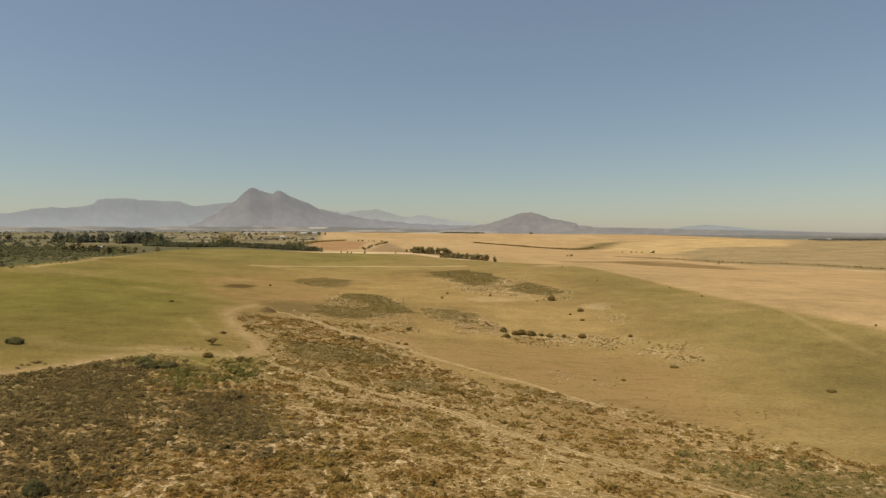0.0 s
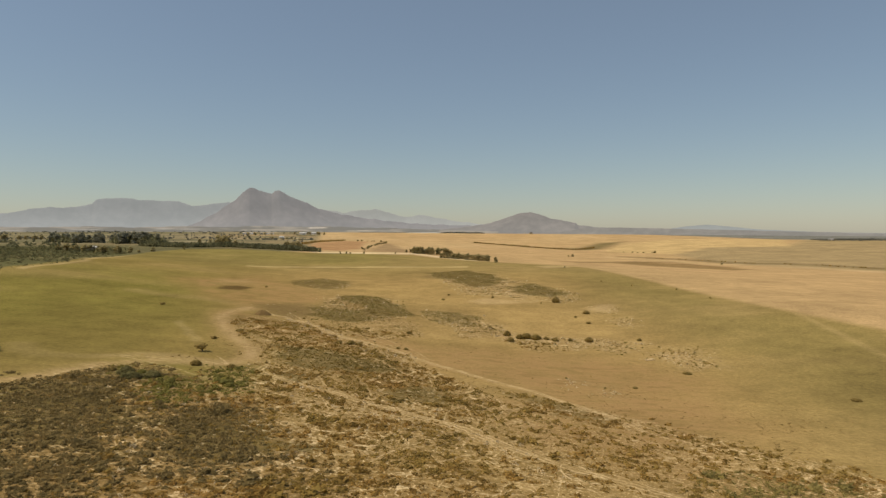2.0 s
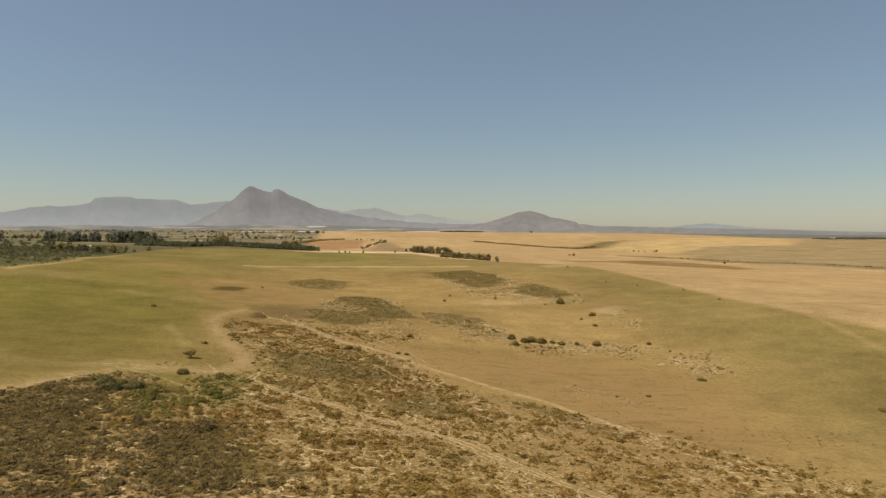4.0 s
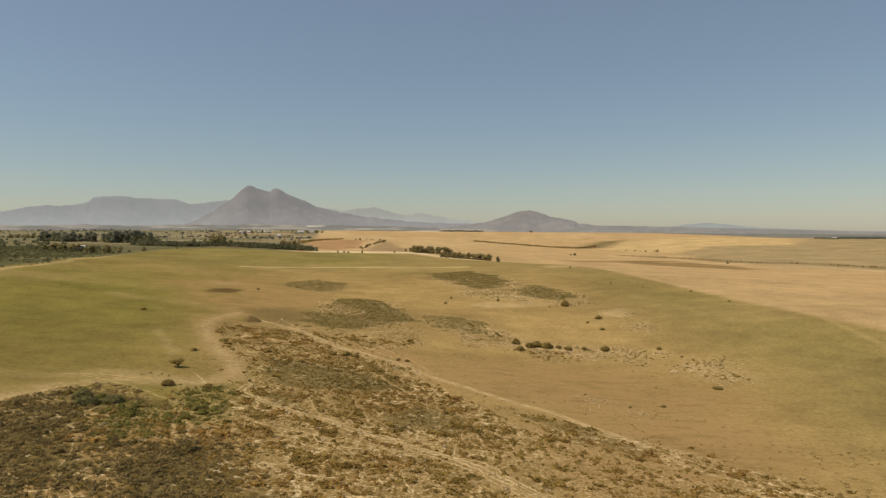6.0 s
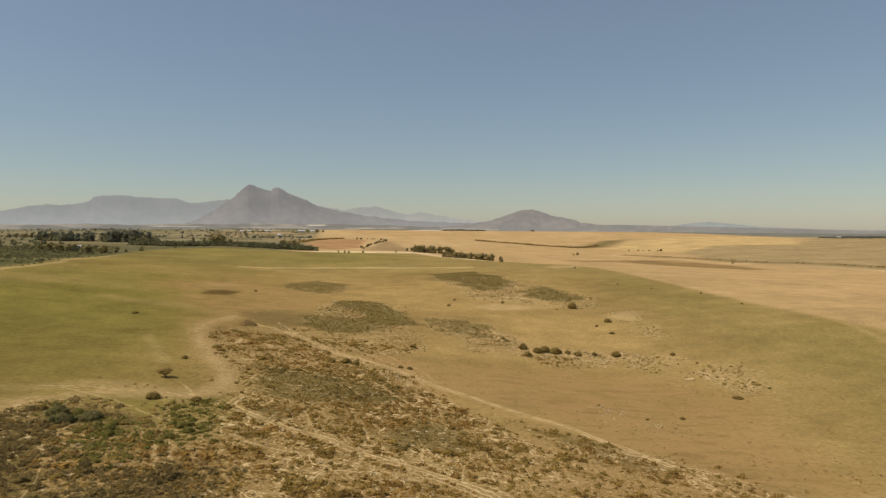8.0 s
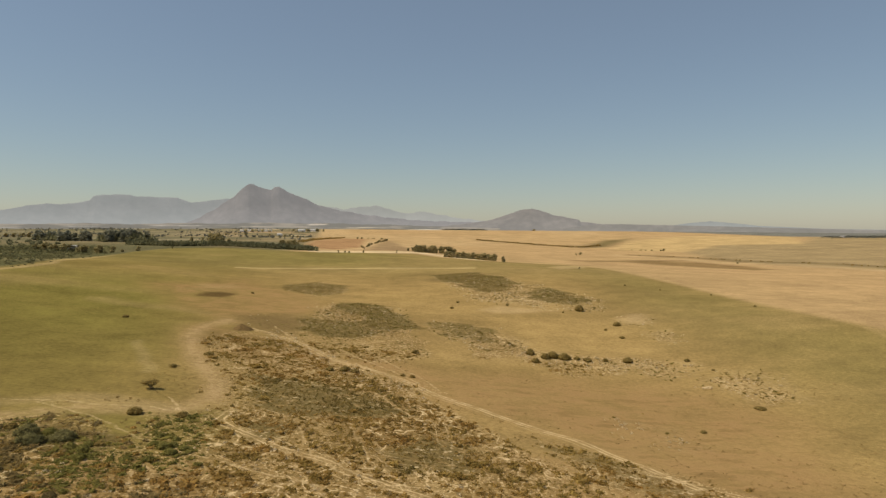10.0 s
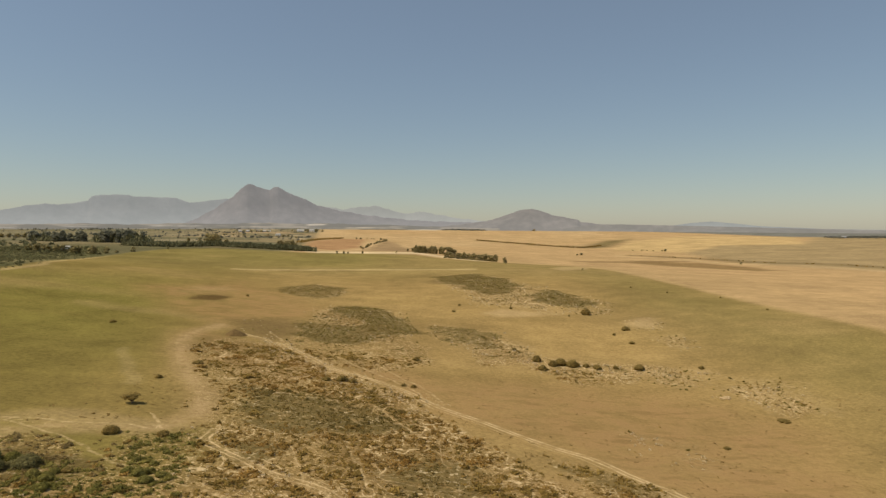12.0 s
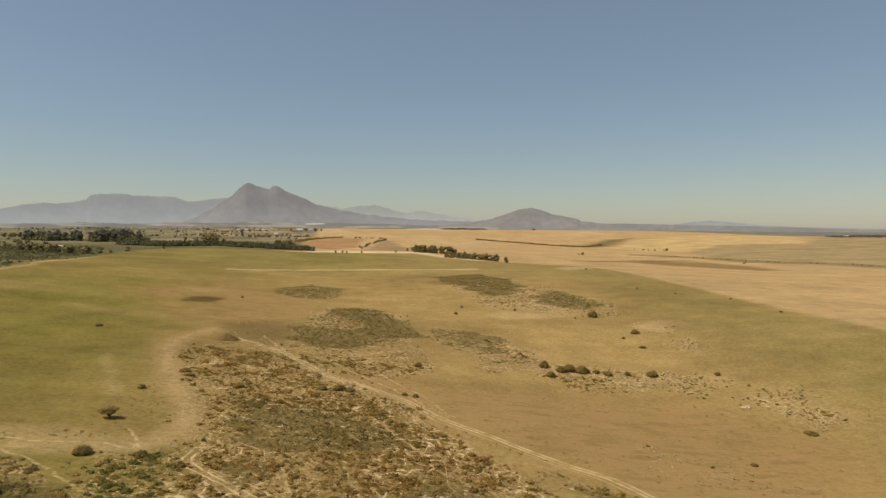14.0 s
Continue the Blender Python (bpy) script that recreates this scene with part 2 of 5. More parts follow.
def ripple(x, y, scale, seed=0.0):
    """Smooth random variation between -1 and 1, with patches about three times scale across."""
    total = 0.0
    for octave, (cell, share) in enumerate(((2.4 * scale, 0.7), (1.05 * scale, 0.45))):
        turn = 0.5 + octave + seed
        u, v = (x * math.cos(turn) - y * math.sin(turn)) / cell, (x * math.sin(turn) + y * math.cos(turn)) / cell
        i, j = np.floor(u).astype(int), np.floor(v).astype(int)
        fu, fv = u - i, v - j
        fu, fv = fu * fu * (3 - 2 * fu), fv * fv * (3 - 2 * fv)
        k = int(seed * 37) + 101 * octave

        def at(p, q):
            return LATTICE[(p + k) % 256, (q + 3 * k) % 256]
        low = at(i, j) * (1 - fu) + at(i + 1, j) * fu
        high = at(i, j + 1) * (1 - fu) + at(i + 1, j + 1) * fu
        total = total + share * (low * (1 - fv) + high * fv)
    return total


def smooth(v, lo, hi):
    k = np.clip((v - lo) / (hi - lo), 0, 1)
    return k * k * (3 - 2 * k)


def surface(x, y):
    """The ground as it lies, with its small hummocks."""
    x, y = np.asarray(x, float), np.asarray(y, float)
    near = smooth(np.hypot(x, y), 600, 250)
    return land(x, y) + near * (0.14 * ripple(x, y, 3.1, 1.0) + 0.22 * ripple(x, y, 9.0, 2.0))


def height(x, y):
    return float(surface(x, y))


def inside(x, y, ring):
    """Metres inside a ring of points, negative outside."""
    p = np.array(ring, float)
    q = np.roll(p, -1, 0)
    best, odd = np.full(x.shape, 1e9), np.zeros(x.shape, bool)
    for (ax, ay), (bx, by) in zip(p, q):
        dx, dy = bx - ax, by - ay
        k = np.clip(((x - ax) * dx + (y - ay) * dy) / (dx * dx + dy * dy), 0, 1)
        best = np.minimum(best, (x - ax - k * dx) ** 2 + (y - ay - k * dy) ** 2)
        if ay != by:
            odd ^= ((ay > y) != (by > y)) & (x < dx * (y - ay) / dy + ax)
    return np.where(odd, 1, -1) * np.sqrt(best)


def curve_points(points, n=6):
    """A smooth line through points."""
    p = [Vector(v) for v in points]
    p = [2 * p[0] - p[1], *p, 2 * p[-1] - p[-2]]
    out = []
    for i in range(1, len(p) - 2):
        for k in range(n):
            t = k / n
            out.append(0.5 * ((2 * p[i]) + (p[i + 1] - p[i - 1]) * t + (2 * p[i - 1] - 5 * p[i] + 4 * p[i + 1] - p[i + 2]) * t * t
                              + (3 * p[i] - p[i - 1] - 3 * p[i + 1] + p[i + 2]) * t ** 3))
    return [tuple(v) for v in out] + [tuple(p[-2])]


def beside(x, y, points):
    """Signed metres from a line, positive on its right."""
    best, side, past = np.full(x.shape, 1e9), np.ones(x.shape), np.zeros(x.shape)
    for n, ((ax, ay), (bx, by)) in enumerate(zip(points, points[1:])):
        dx, dy = bx - ax, by - ay
        long = math.hypot(dx, dy)
        t = ((x - ax) * dx + (y - ay) * dy) / long ** 2
        k = np.clip(t, 0, 1)
        d = (x - ax - k * dx) ** 2 + (y - ay - k * dy) ** 2
        near = d < best
        best = np.where(near, d, best)
        side = np.where(near, np.sign((x - ax) * dy - (y - ay) * dx + 1e-9), side)
        over = np.zeros(x.shape)
        if n == 0:
            over = np.maximum(over, -t * long)
        if n == len(points) - 2:
            over = np.maximum(over, (t - 1) * long)
        past = np.where(near, over, past)
    return side * (np.sqrt(best) + 3 * past)


FIELD_TRACK = curve_points([(-106, 120), (-98, 126), (-92.3, 131), (-87, 142), (-82.3, 156), (-74.2, 166), (-65.5, 168.5), (-57, 171.5), (-54.6, 180.8), (-56, 190.7),
                            (-60.7, 201), (-68.5, 214), (-79.4, 236), (-88, 258), (-90, 277), (-87, 293)])
MAIN_TRACK = curve_points([(-75, 279), (-67, 273), (-55.7, 263), (-45, 249), (-35.7, 237.2), (-26, 231), (-15.3, 221.6), (-7, 210.4), (1.3, 203),
                           (9.8, 194.7), (16.5, 188.4), (23.6, 182.9), (29.5, 174), (40, 158)])
SAND_TRACK = curve_points([(-47.5, 175), (-46.5, 168), (-41.2, 162.5), (-36, 158.5), (-30, 155), (-24, 152), (-18, 147.3), (-11, 143), (-3, 138.5), (1.5, 135),
                           (8, 127.5), (14, 120.5), (19, 115.3), (23, 111.2), (29, 106), (34, 102), (38, 98), (42, 93.5), (52, 84)])
TRAILS = (
    (0.42, [(-82, 168), (-77, 166), (-73.9, 165.2), (-70, 163), (-66.5, 161.3), (-63, 158.8), (-59, 156), (-55.5, 153), (-51, 152), (-46, 148), (-40, 147), (-33, 143.5),
            (-26, 142), (-18, 140), (-10, 138), (-3, 135.5), (3, 131), (9, 124)]),
    (0.35, [(-49, 142), (-46.7, 139.5), (-44, 136.5), (-43, 133)]),
    (0.30, [(-49.8, 139.7), (-47, 134), (-45, 129)]),
    (0.14, [(-73.6, 144), (-68, 137), (-62.5, 132), (-57.3, 122.5), (-54, 112), (-48, 100)]),
    (0.20, [(-38, 132.8), (-32, 125), (-24, 118)]),
    (0.40, [(-61.4, 180), (-58, 175), (-54.8, 171)]),
    (0.40, [(-88, 168), (-76.9, 169.5), (-69.3, 170.1), (-61.6, 172), (-57.1, 171)]),
    (0.30, [(-34, 173), (-31.6, 168), (-30, 163), (-28, 158), (-26, 152)]),
    (0.30, [(-35, 160), (-31.5, 166)]),
    (0.30, [(-22.7, 173.6), (-19.5, 163), (-17, 154)]),
    (0.30, [(-15, 205), (-13, 197), (-10.5, 189.6)]),
    (0.30, [(-26, 143), (-21, 137), (-17, 131.7)]),
    (0.45, [(-39, 256), (-29, 242), (-18.7, 231), (-6, 211)]),
    (0.50, [(-68, 286), (-60, 272), (-51, 259), (-40, 244.5), (-27, 232), (-16, 219.5), (-8, 208)]),
    (0.35, [(-34, 271), (-29, 257), (-24, 246), (-17, 235), (-13, 231), (-4, 212)]),
    (0.35, [(-22, 205), (-18.5, 199), (-13, 189), (-9.5, 184), (-8, 177), (-1, 170)]),
)
HOME_FIELD = [(-251, 258), (-240, 304), (-233, 333), (-228, 353), (-227, 388), (-245, 450), (-268, 520), (-283, 617), (-278, 685), (-243, 722), (-144, 712), (-100, 743), (-40, 798),
              (-4, 740), (20, 726), (56, 698), (133, 689), (132, 534), (145, 390), (150, 325), (158, 286), (175, 249), (193, 222), (260, 120), (320, -300), (-320, -300), (-260, 120)]
# scrub patches: how dense, how soft the edge, and the outline
PATCHES = (
    (1.0, 7, [(-86, 103), (-82, 116), (-82, 130), (-82, 144), (-78, 156), (-68, 155), (-51, 147), (-38, 138), (-25, 123), (-13, 103), (-6, 82), (-28, 60), (-70, 55)]),
    (0.8, 8, [(-38, 138), (-23, 135), (-3, 117), (11, 103), (18, 93), (25, 80), (-6, 60), (-19, 112)]),
    (1.0, 7, [(-37, 205), (-31, 225), (-17, 217), (-7, 195), (2, 168), (8, 158), (-4, 152), (-14, 153), (-24, 161), (-31, 171)]),
    (1.0, 6, [(-60, 331), (-57, 348), (-31, 350), (-19, 313), (-22, 288), (-35, 276), (-45, 270), (-54, 282), (-58, 312)]),
    (1.0, 10, [(-8, 475), (-2, 490), (16, 500), (38, 472), (43, 427), (36, 400), (19, 400), (4, 426)]),
    (1.0, 7, [(46, 407), (57, 414), (67, 397), (74, 377), (61, 367), (49, 375)]),
    (0.8, 8, [(-91, 408), (-79, 430), (-62, 414), (-58, 391), (-69, 377), (-84, 388)]),
    (0.12, 8, [(-84, 305), (-76, 318), (-58, 306), (-46, 289), (-53, 274), (-71, 286)]),
    (0.9, 8, [(-6, 312), (8, 317), (18, 295), (23, 277), (13, 279), (3, 294)]),
    (0.5, 6, [(23, 277), (40, 273), (64, 269), (60, 257), (35, 251), (22, 260)]),
    (0.85, 6, [(43, 116), (60, 123), (76, 112), (92, 97), (76, 84), (50, 90)]),
    (0.5, 8, [(30, 172), (48, 158), (58, 142), (72, 122), (64, 116), (50, 130), (36, 146)]),
    (0.7, 6, [(15, 179), (33, 169), (47, 156), (36, 144), (24, 154)]),
    (0.6, 8, [(-60, 206), (-45, 219), (-30, 226), (-15, 217), (-5, 191), (1, 173), (1, 163), (-24, 156), (-34, 171), (-49, 185)]),
    (0.5, 8, [(-82, 247), (-76, 273), (-49, 251), (-34, 235), (-27, 228), (-47, 218), (-63, 226), (-75, 234)]),
    (0.7, 9, [(-15, 282), (-10, 268), (-18, 247), (-29, 260), (-30, 283)]),
    (0.7, 5, [(-29, 270), (-22, 290), (-10, 283), (-9, 257), (-19, 243), (-26, 250)]),
    (0.75, 5, [(-73, 264), (-62, 266), (-47, 250), (-34, 236), (-44, 232), (-55, 238), (-67, 243)]),
    (0.6, 5, [(-62, 168), (-48, 172), (-42, 157), (-49, 149), (-57, 154)]),
    (0.6, 6, [(-48, 167), (-36, 177), (-24, 156), (-34, 148), (-42, 151)]),
    (0.95, 5, [(-80, 155), (-72, 161), (-65, 159), (-57, 152), (-56, 139), (-70, 135), (-84, 146)]),
    (0.75, 6, [(-84, 250), (-75, 272), (-41, 236), (-17, 213), (3, 185), (13, 162), (16, 152), (-8, 147), (-20, 148), (-34, 161), (-47, 170), (-58, 189)]),
    (0.55, 7, [(-78, 291), (-56, 308), (-24, 302), (-12, 281), (-9, 255), (-25, 238), (-43, 245)]),
    (0.8, 5, [(-55, 168), (-47, 170), (-36, 162), (-12, 150), (6, 128), (0, 118), (-30, 135), (-42, 137)]),
    (0.55, 4, [(31, 264), (59, 268), (54, 249), (39, 244), (29, 249)]),
    (0.4, 4, [(62, 270), (71, 264), (71, 248), (58, 247)]),
    (0.5, 4, [(79, 243), (88, 247), (92, 237), (92, 225), (84, 219), (80, 231)]),
    (0.8, 5, [(6, 302), (23, 292), (24, 270), (8, 261), (5, 282)]),
    (0.35, 3, [(81, 302), (87, 301), (82, 289), (77, 290)]),
    (0.6, 9, [(27, 430), (47, 412), (52, 377), (42, 360), (27, 371), (10, 380)]),
    (1.0, 3, [(-80, 157), (-74, 162), (-70, 162.5), (-63, 157.5), (-56, 151), (-54, 145), (-66, 140), (-82, 142)]),
    (0.42, 14, [(-12, 160), (12, 165), (45, 140), (80, 100), (60, 70), (10, 80), (-10, 130)]),
)
# where the heath is so matted that it hides the ground: how much of it, and the outline
MATS = (
    (1.0, [(-57, 336), (-50, 353), (-35, 352), (-24, 333), (-19, 304), (-27, 288), (-36, 308), (-42, 328)]), (0.95, [(-60, 312), (-50, 308), (-44, 306), (-30, 287), (-35, 272), (-46, 275), (-56, 287)]),
    (0.95, [(-5, 484), (15, 496), (36, 470), (41, 432), (34, 405), (21, 404), (6, 428), (-4, 452)]), (0.95, [(43, 412), (57, 416), (68, 398), (75, 377), (61, 366), (47, 374), (41, 390)]), (0.7, PATCHES[6][2]),
    (0.8, [(-6, 314), (6, 317), (14, 307), (19, 292), (10, 284), (3, 294)]),
    (0.9, [(-79, 155), (-71, 161), (-63, 156), (-57, 150), (-58, 145), (-80, 143)]),
    (1.0, [(-90, 142), (-71, 144), (-61, 131), (-55, 119), (-50, 100), (-62, 92), (-86, 100)]),
    (1.0, [(-48, 121), (-46, 128), (-40, 127), (-35, 117), (-26, 108), (-28, 98), (-42, 103)]),
    (0.9, [(-41, 166), (-39, 173), (-35, 167), (-36, 162)]),
    (0.9, [(-50, 206), (-37, 206), (-18, 205), (-14, 190), (-26, 179), (-37, 178), (-46, 188)]),
    (0.8, [(-13, 159), (-8, 170), (-3, 167), (-3, 156), (-11, 151)]),
    (0.75, [(41, 104), (49, 115), (57, 112), (67, 108), (78, 98), (72, 88), (50, 93)]),
    (0.6, [(15, 178), (30, 170), (44, 157), (37, 148), (25, 156)]),
)
# share, spacing, how far the mats hide them, and outline of the stretches with bleached tussocks
PALE_RINGS = (
    (0.50, 1.6, 0.75, [(-62, 318), (-58, 350), (-26, 346), (-18, 300), (-30, 282), (-50, 286)]),
    (0.60, 1.7, 0.8, [(0, 440), (20, 470), (44, 440), (78, 378), (72, 348), (44, 352), (14, 372), (4, 405)]),
    (0.55, 1.5, 0.8, [(-8, 318), (13, 312), (30, 284), (25, 268), (6, 276), (-5, 294)]),
    (0.50, 1.3, 0.8, [(24, 272), (45, 268), (66, 268), (80, 258), (74, 249), (58, 253), (40, 256), (26, 259)]),
    (0.25, 1.3, 0.8, [(76, 242), (88, 252), (97, 240), (94, 220), (82, 220), (78, 232)]),
    (0.55, 1.5, 0.8, [(76, 304), (86, 305), (86, 289), (76, 287)]),
    (0.55, 1.5, 0.8, [(75, 333), (90, 330), (86, 318), (76, 319)]),
    (0.40, 1.2, 0.8, [(36, 203), (44, 203), (48, 196), (46, 180), (41, 184), (42, 194)]),
    (0.70, 1.2, 0.8, [(-66, 274), (-44, 252), (-26, 232), (-8, 212), (-12, 204), (-34, 226), (-52, 246)]),
    (0.30, 1.2, 0.8, [(-48, 172), (-20, 156), (2, 140), (20, 118), (14, 108), (-12, 132), (-38, 146)]),
    (0.16, 1.1, 0.8, [(-60, 140), (-40, 134), (-22, 112), (-10, 84), (-40, 74), (-52, 100)]),
    (0.12, 1.9, 0.8, [(-90, 300), (-70, 322), (-55, 300), (-50, 272), (-64, 268), (-84, 284)]),
)
GREEN_LEFT = [(-266, 275), (-232, 331), (-225, 384), (-279, 618), (-216, 660), (-150, 520), (-129, 357), (-105, 285), (-82, 209), (-82, 175), (-92, 152), (-99, 132), (-116, 113), (-300, 60)]
GREEN_CORE = [(-260, 270), (-225, 345), (-222, 385), (-170, 380), (-125, 330), (-112, 270), (-105, 225), (-125, 190), (-180, 170)]
SOIL_PATCHES = (
    [(-30, 244), (-7, 232), (19, 248), (49, 233), (51, 203), (30, 178), (13, 192), (-7, 207)],
    [(-148, 366), (-118, 413), (-78, 372), (-59, 331), (-84, 295), (-110, 310)],
    [(-86, 270), (-60, 262), (-40, 235), (-55, 215), (-75, 230)],
    [(29, 236), (39, 240), (49, 227), (43, 220), (32, 223)],
    [(10, 165), (40, 170), (60, 140), (40, 110), (15, 130)],
    [(0, 215), (25, 245), (62, 236), (78, 200), (66, 150), (50, 130), (30, 172)],
)
# dark bare earth: how dark, and the outline
EARTH = (
    (1.0, [(-119, 342), (-121, 352), (-115, 361), (-106, 357), (-108, 346)]),
    (0.8, [(-87, 300), (-80, 309), (-71, 315), (-60, 309), (-56, 286), (-62, 268), (-74, 283)]),
    (0.6, [(-18, 449), (-11, 464), (0, 473), (1, 445), (-7, 442)]),
    (0.45, [(-82, 244), (-84, 268), (-75, 271), (-64, 257), (-68, 242), (-74, 238)]),
)
GRASS_RIGHT = [(114, 539), (143, 384), (156, 282), (183, 223), (215, 100), (110, 80), (92, 115), (104, 180), (112, 215), (106, 284), (97, 367)]
GREY_FIELD = [(471, 1300), (630, 1514), (802, 1469), (1007, 1773), (1220, 1491), (554, 677), (459, 834), (421, 989)]
PALE_FIELD = [(341, 1382), (483, 1709), (721, 1940), (957, 1798), (802, 1469), (630, 1514), (471, 1300)]
RED_FIELD = [(-172, 806), (-209, 1044), (-215, 1380), (-171, 1428), (-113, 881), (-130, 789)]
SHADED_SLOPE = [(525, 1830), (428, 1750), (325, 1525), (262, 1535), (318, 1455), (372, 1490), (452, 1671)]
LEFT_LOWLAND = [(-200, 250), (-3600, 900), (-3600, 3300), (-470, 2500), (-209, 1044), (-157, 734), (-200, 690), (-240, 640), (-230, 520), (-180, 333)]
REED_FLAT = [(-226, 300), (-224, 335), (-221, 379), (-224, 405), (-236, 431), (-249, 471), (-276, 570), (-290, 600), (-345, 700), (-455, 700), (-620, 800), (-900, 900), (-900, 450), (-480, 280), (-270, 250)]
FAR_RIGHT = [(940, 1790), (1000, 1740), (1250, 1520), (1600, 1250), (4000, 1500), (3500, 4000), (600, 4700), (760, 2500)]
BROWN_WEDGE = [(176, 885), (240, 950), (317, 1010), (377, 958), (395, 764), (338, 745), (305, 790), (270, 832), (242, 890)]
DITCH = curve_points([(330, 1190), (369, 1159), (425, 1087), (455, 993), (502, 955), (534, 902), (543, 851), (575, 700), (620, 560)])
HEDGE_LINE = curve_points([(84, 1678), (139, 1623), (202, 1547), (295, 1462), (367, 1546)])
ROAD = [(-144, 726), (-98, 768), (-34, 852)]
FIELD_MARGIN = [(-34, 838), (-6, 790), (23, 738), (45, 662), (62, 640)]
BROWN_CORNER = [(-101, 825), (-119, 1390), (-60, 990), (-38, 872)]


# grassy verge between the scrub and the field track
VERGE = [(-92, 140), (-86, 150), (-78, 166), (-66, 169), (-50, 173), (-41, 162), (-43, 147), (-52, 140), (-62, 145), (-68, 153), (-76, 156), (-84, 146)]


def scrub_density(x, y):
    d = np.zeros(x.shape)
    fray = ripple(x, y, 4.0, 2.0) * 0.35 + ripple(x, y, 11.0, 5.0) * 0.4
    for dense, soft, ring in PATCHES:
        d = np.maximum(d, dense * smooth(inside(x, y, ring) + fray * soft, -soft * 0.6, soft * 0.6))
    # the scrub thins out towards the bend of the field track
    d = d * (1 - 0.6 * smooth(np.abs(beside(x, y, FIELD_TRACK)) + 5 * ripple(x, y, 6, 4.0), 17, 4) * smooth(y, 165, 185))
    d = d * (1 - 0.85 * smooth(inside(x, y, EARTH[1][1]) + 5 * ripple(x, y, 7, 2.0), -5, 4))
    return d * (1 - 0.45 * smooth(inside(x, y, VERGE) + 4 * ripple(x, y, 6, 3.0), -3, 4))


def matted(x, y):
    d = np.zeros(x.shape)
    fray = ripple(x, y, 3.0, 2.0) * 3.0 + ripple(x, y, 9.0, 5.0) * 6.0 + ripple(x * 0.45, y, 3.5, 7.0) * 5.0
    for dense, ring in MATS:
        d = np.maximum(d, dense * smooth(inside(x, y, ring) + fray, -2.5, 3.0))
    return d


def stony(x, y):
    """Stretches round the far heath where bare pale ground shows between shrublets."""
    d = np.zeros(x.shape)
    fray = ripple(x, y, 3.0, 2.0) * 4.0 + ripple(x, y, 9.0, 5.0) * 5.0
    for share, step, hide, ring in PALE_RINGS[:8]:
        d = np.maximum(d, smooth(inside(x, y, ring) + fray, -5, 4))
    return d * (1 - 0.8 * matted(x, y))


def run_fields(x, y):
    """Three winding fields; along their zero lines the sand lies bare."""
    return ripple(x * 1.25, y * 0.75, 5.5, 3.3), ripple(x, y * 0.8, 3.2, 8.1), ripple(x, y, 1.9, 5.9)


def run_share(x, y):
    """How far the bare runs break through the heath."""
    k = smooth(ripple(x, y, 7.0, 1.7) + 0.6 * ripple(x, y, 16.0, 6.2), -0.6, 0.3)
    return k * smooth(scrub_density(x, y), 0.12, 0.45) * (1 - 0.72 * matted(x, y))


def sandy_runs(x, y):
    k = np.zeros(x.shape)
    for field, (key, half, much) in zip(run_fields(x, y), RUNS):
        k = np.maximum(k, much * smooth(np.abs(field), half * 3.2, half * 1.2) * 0.75)
    return k * run_share(x, y)


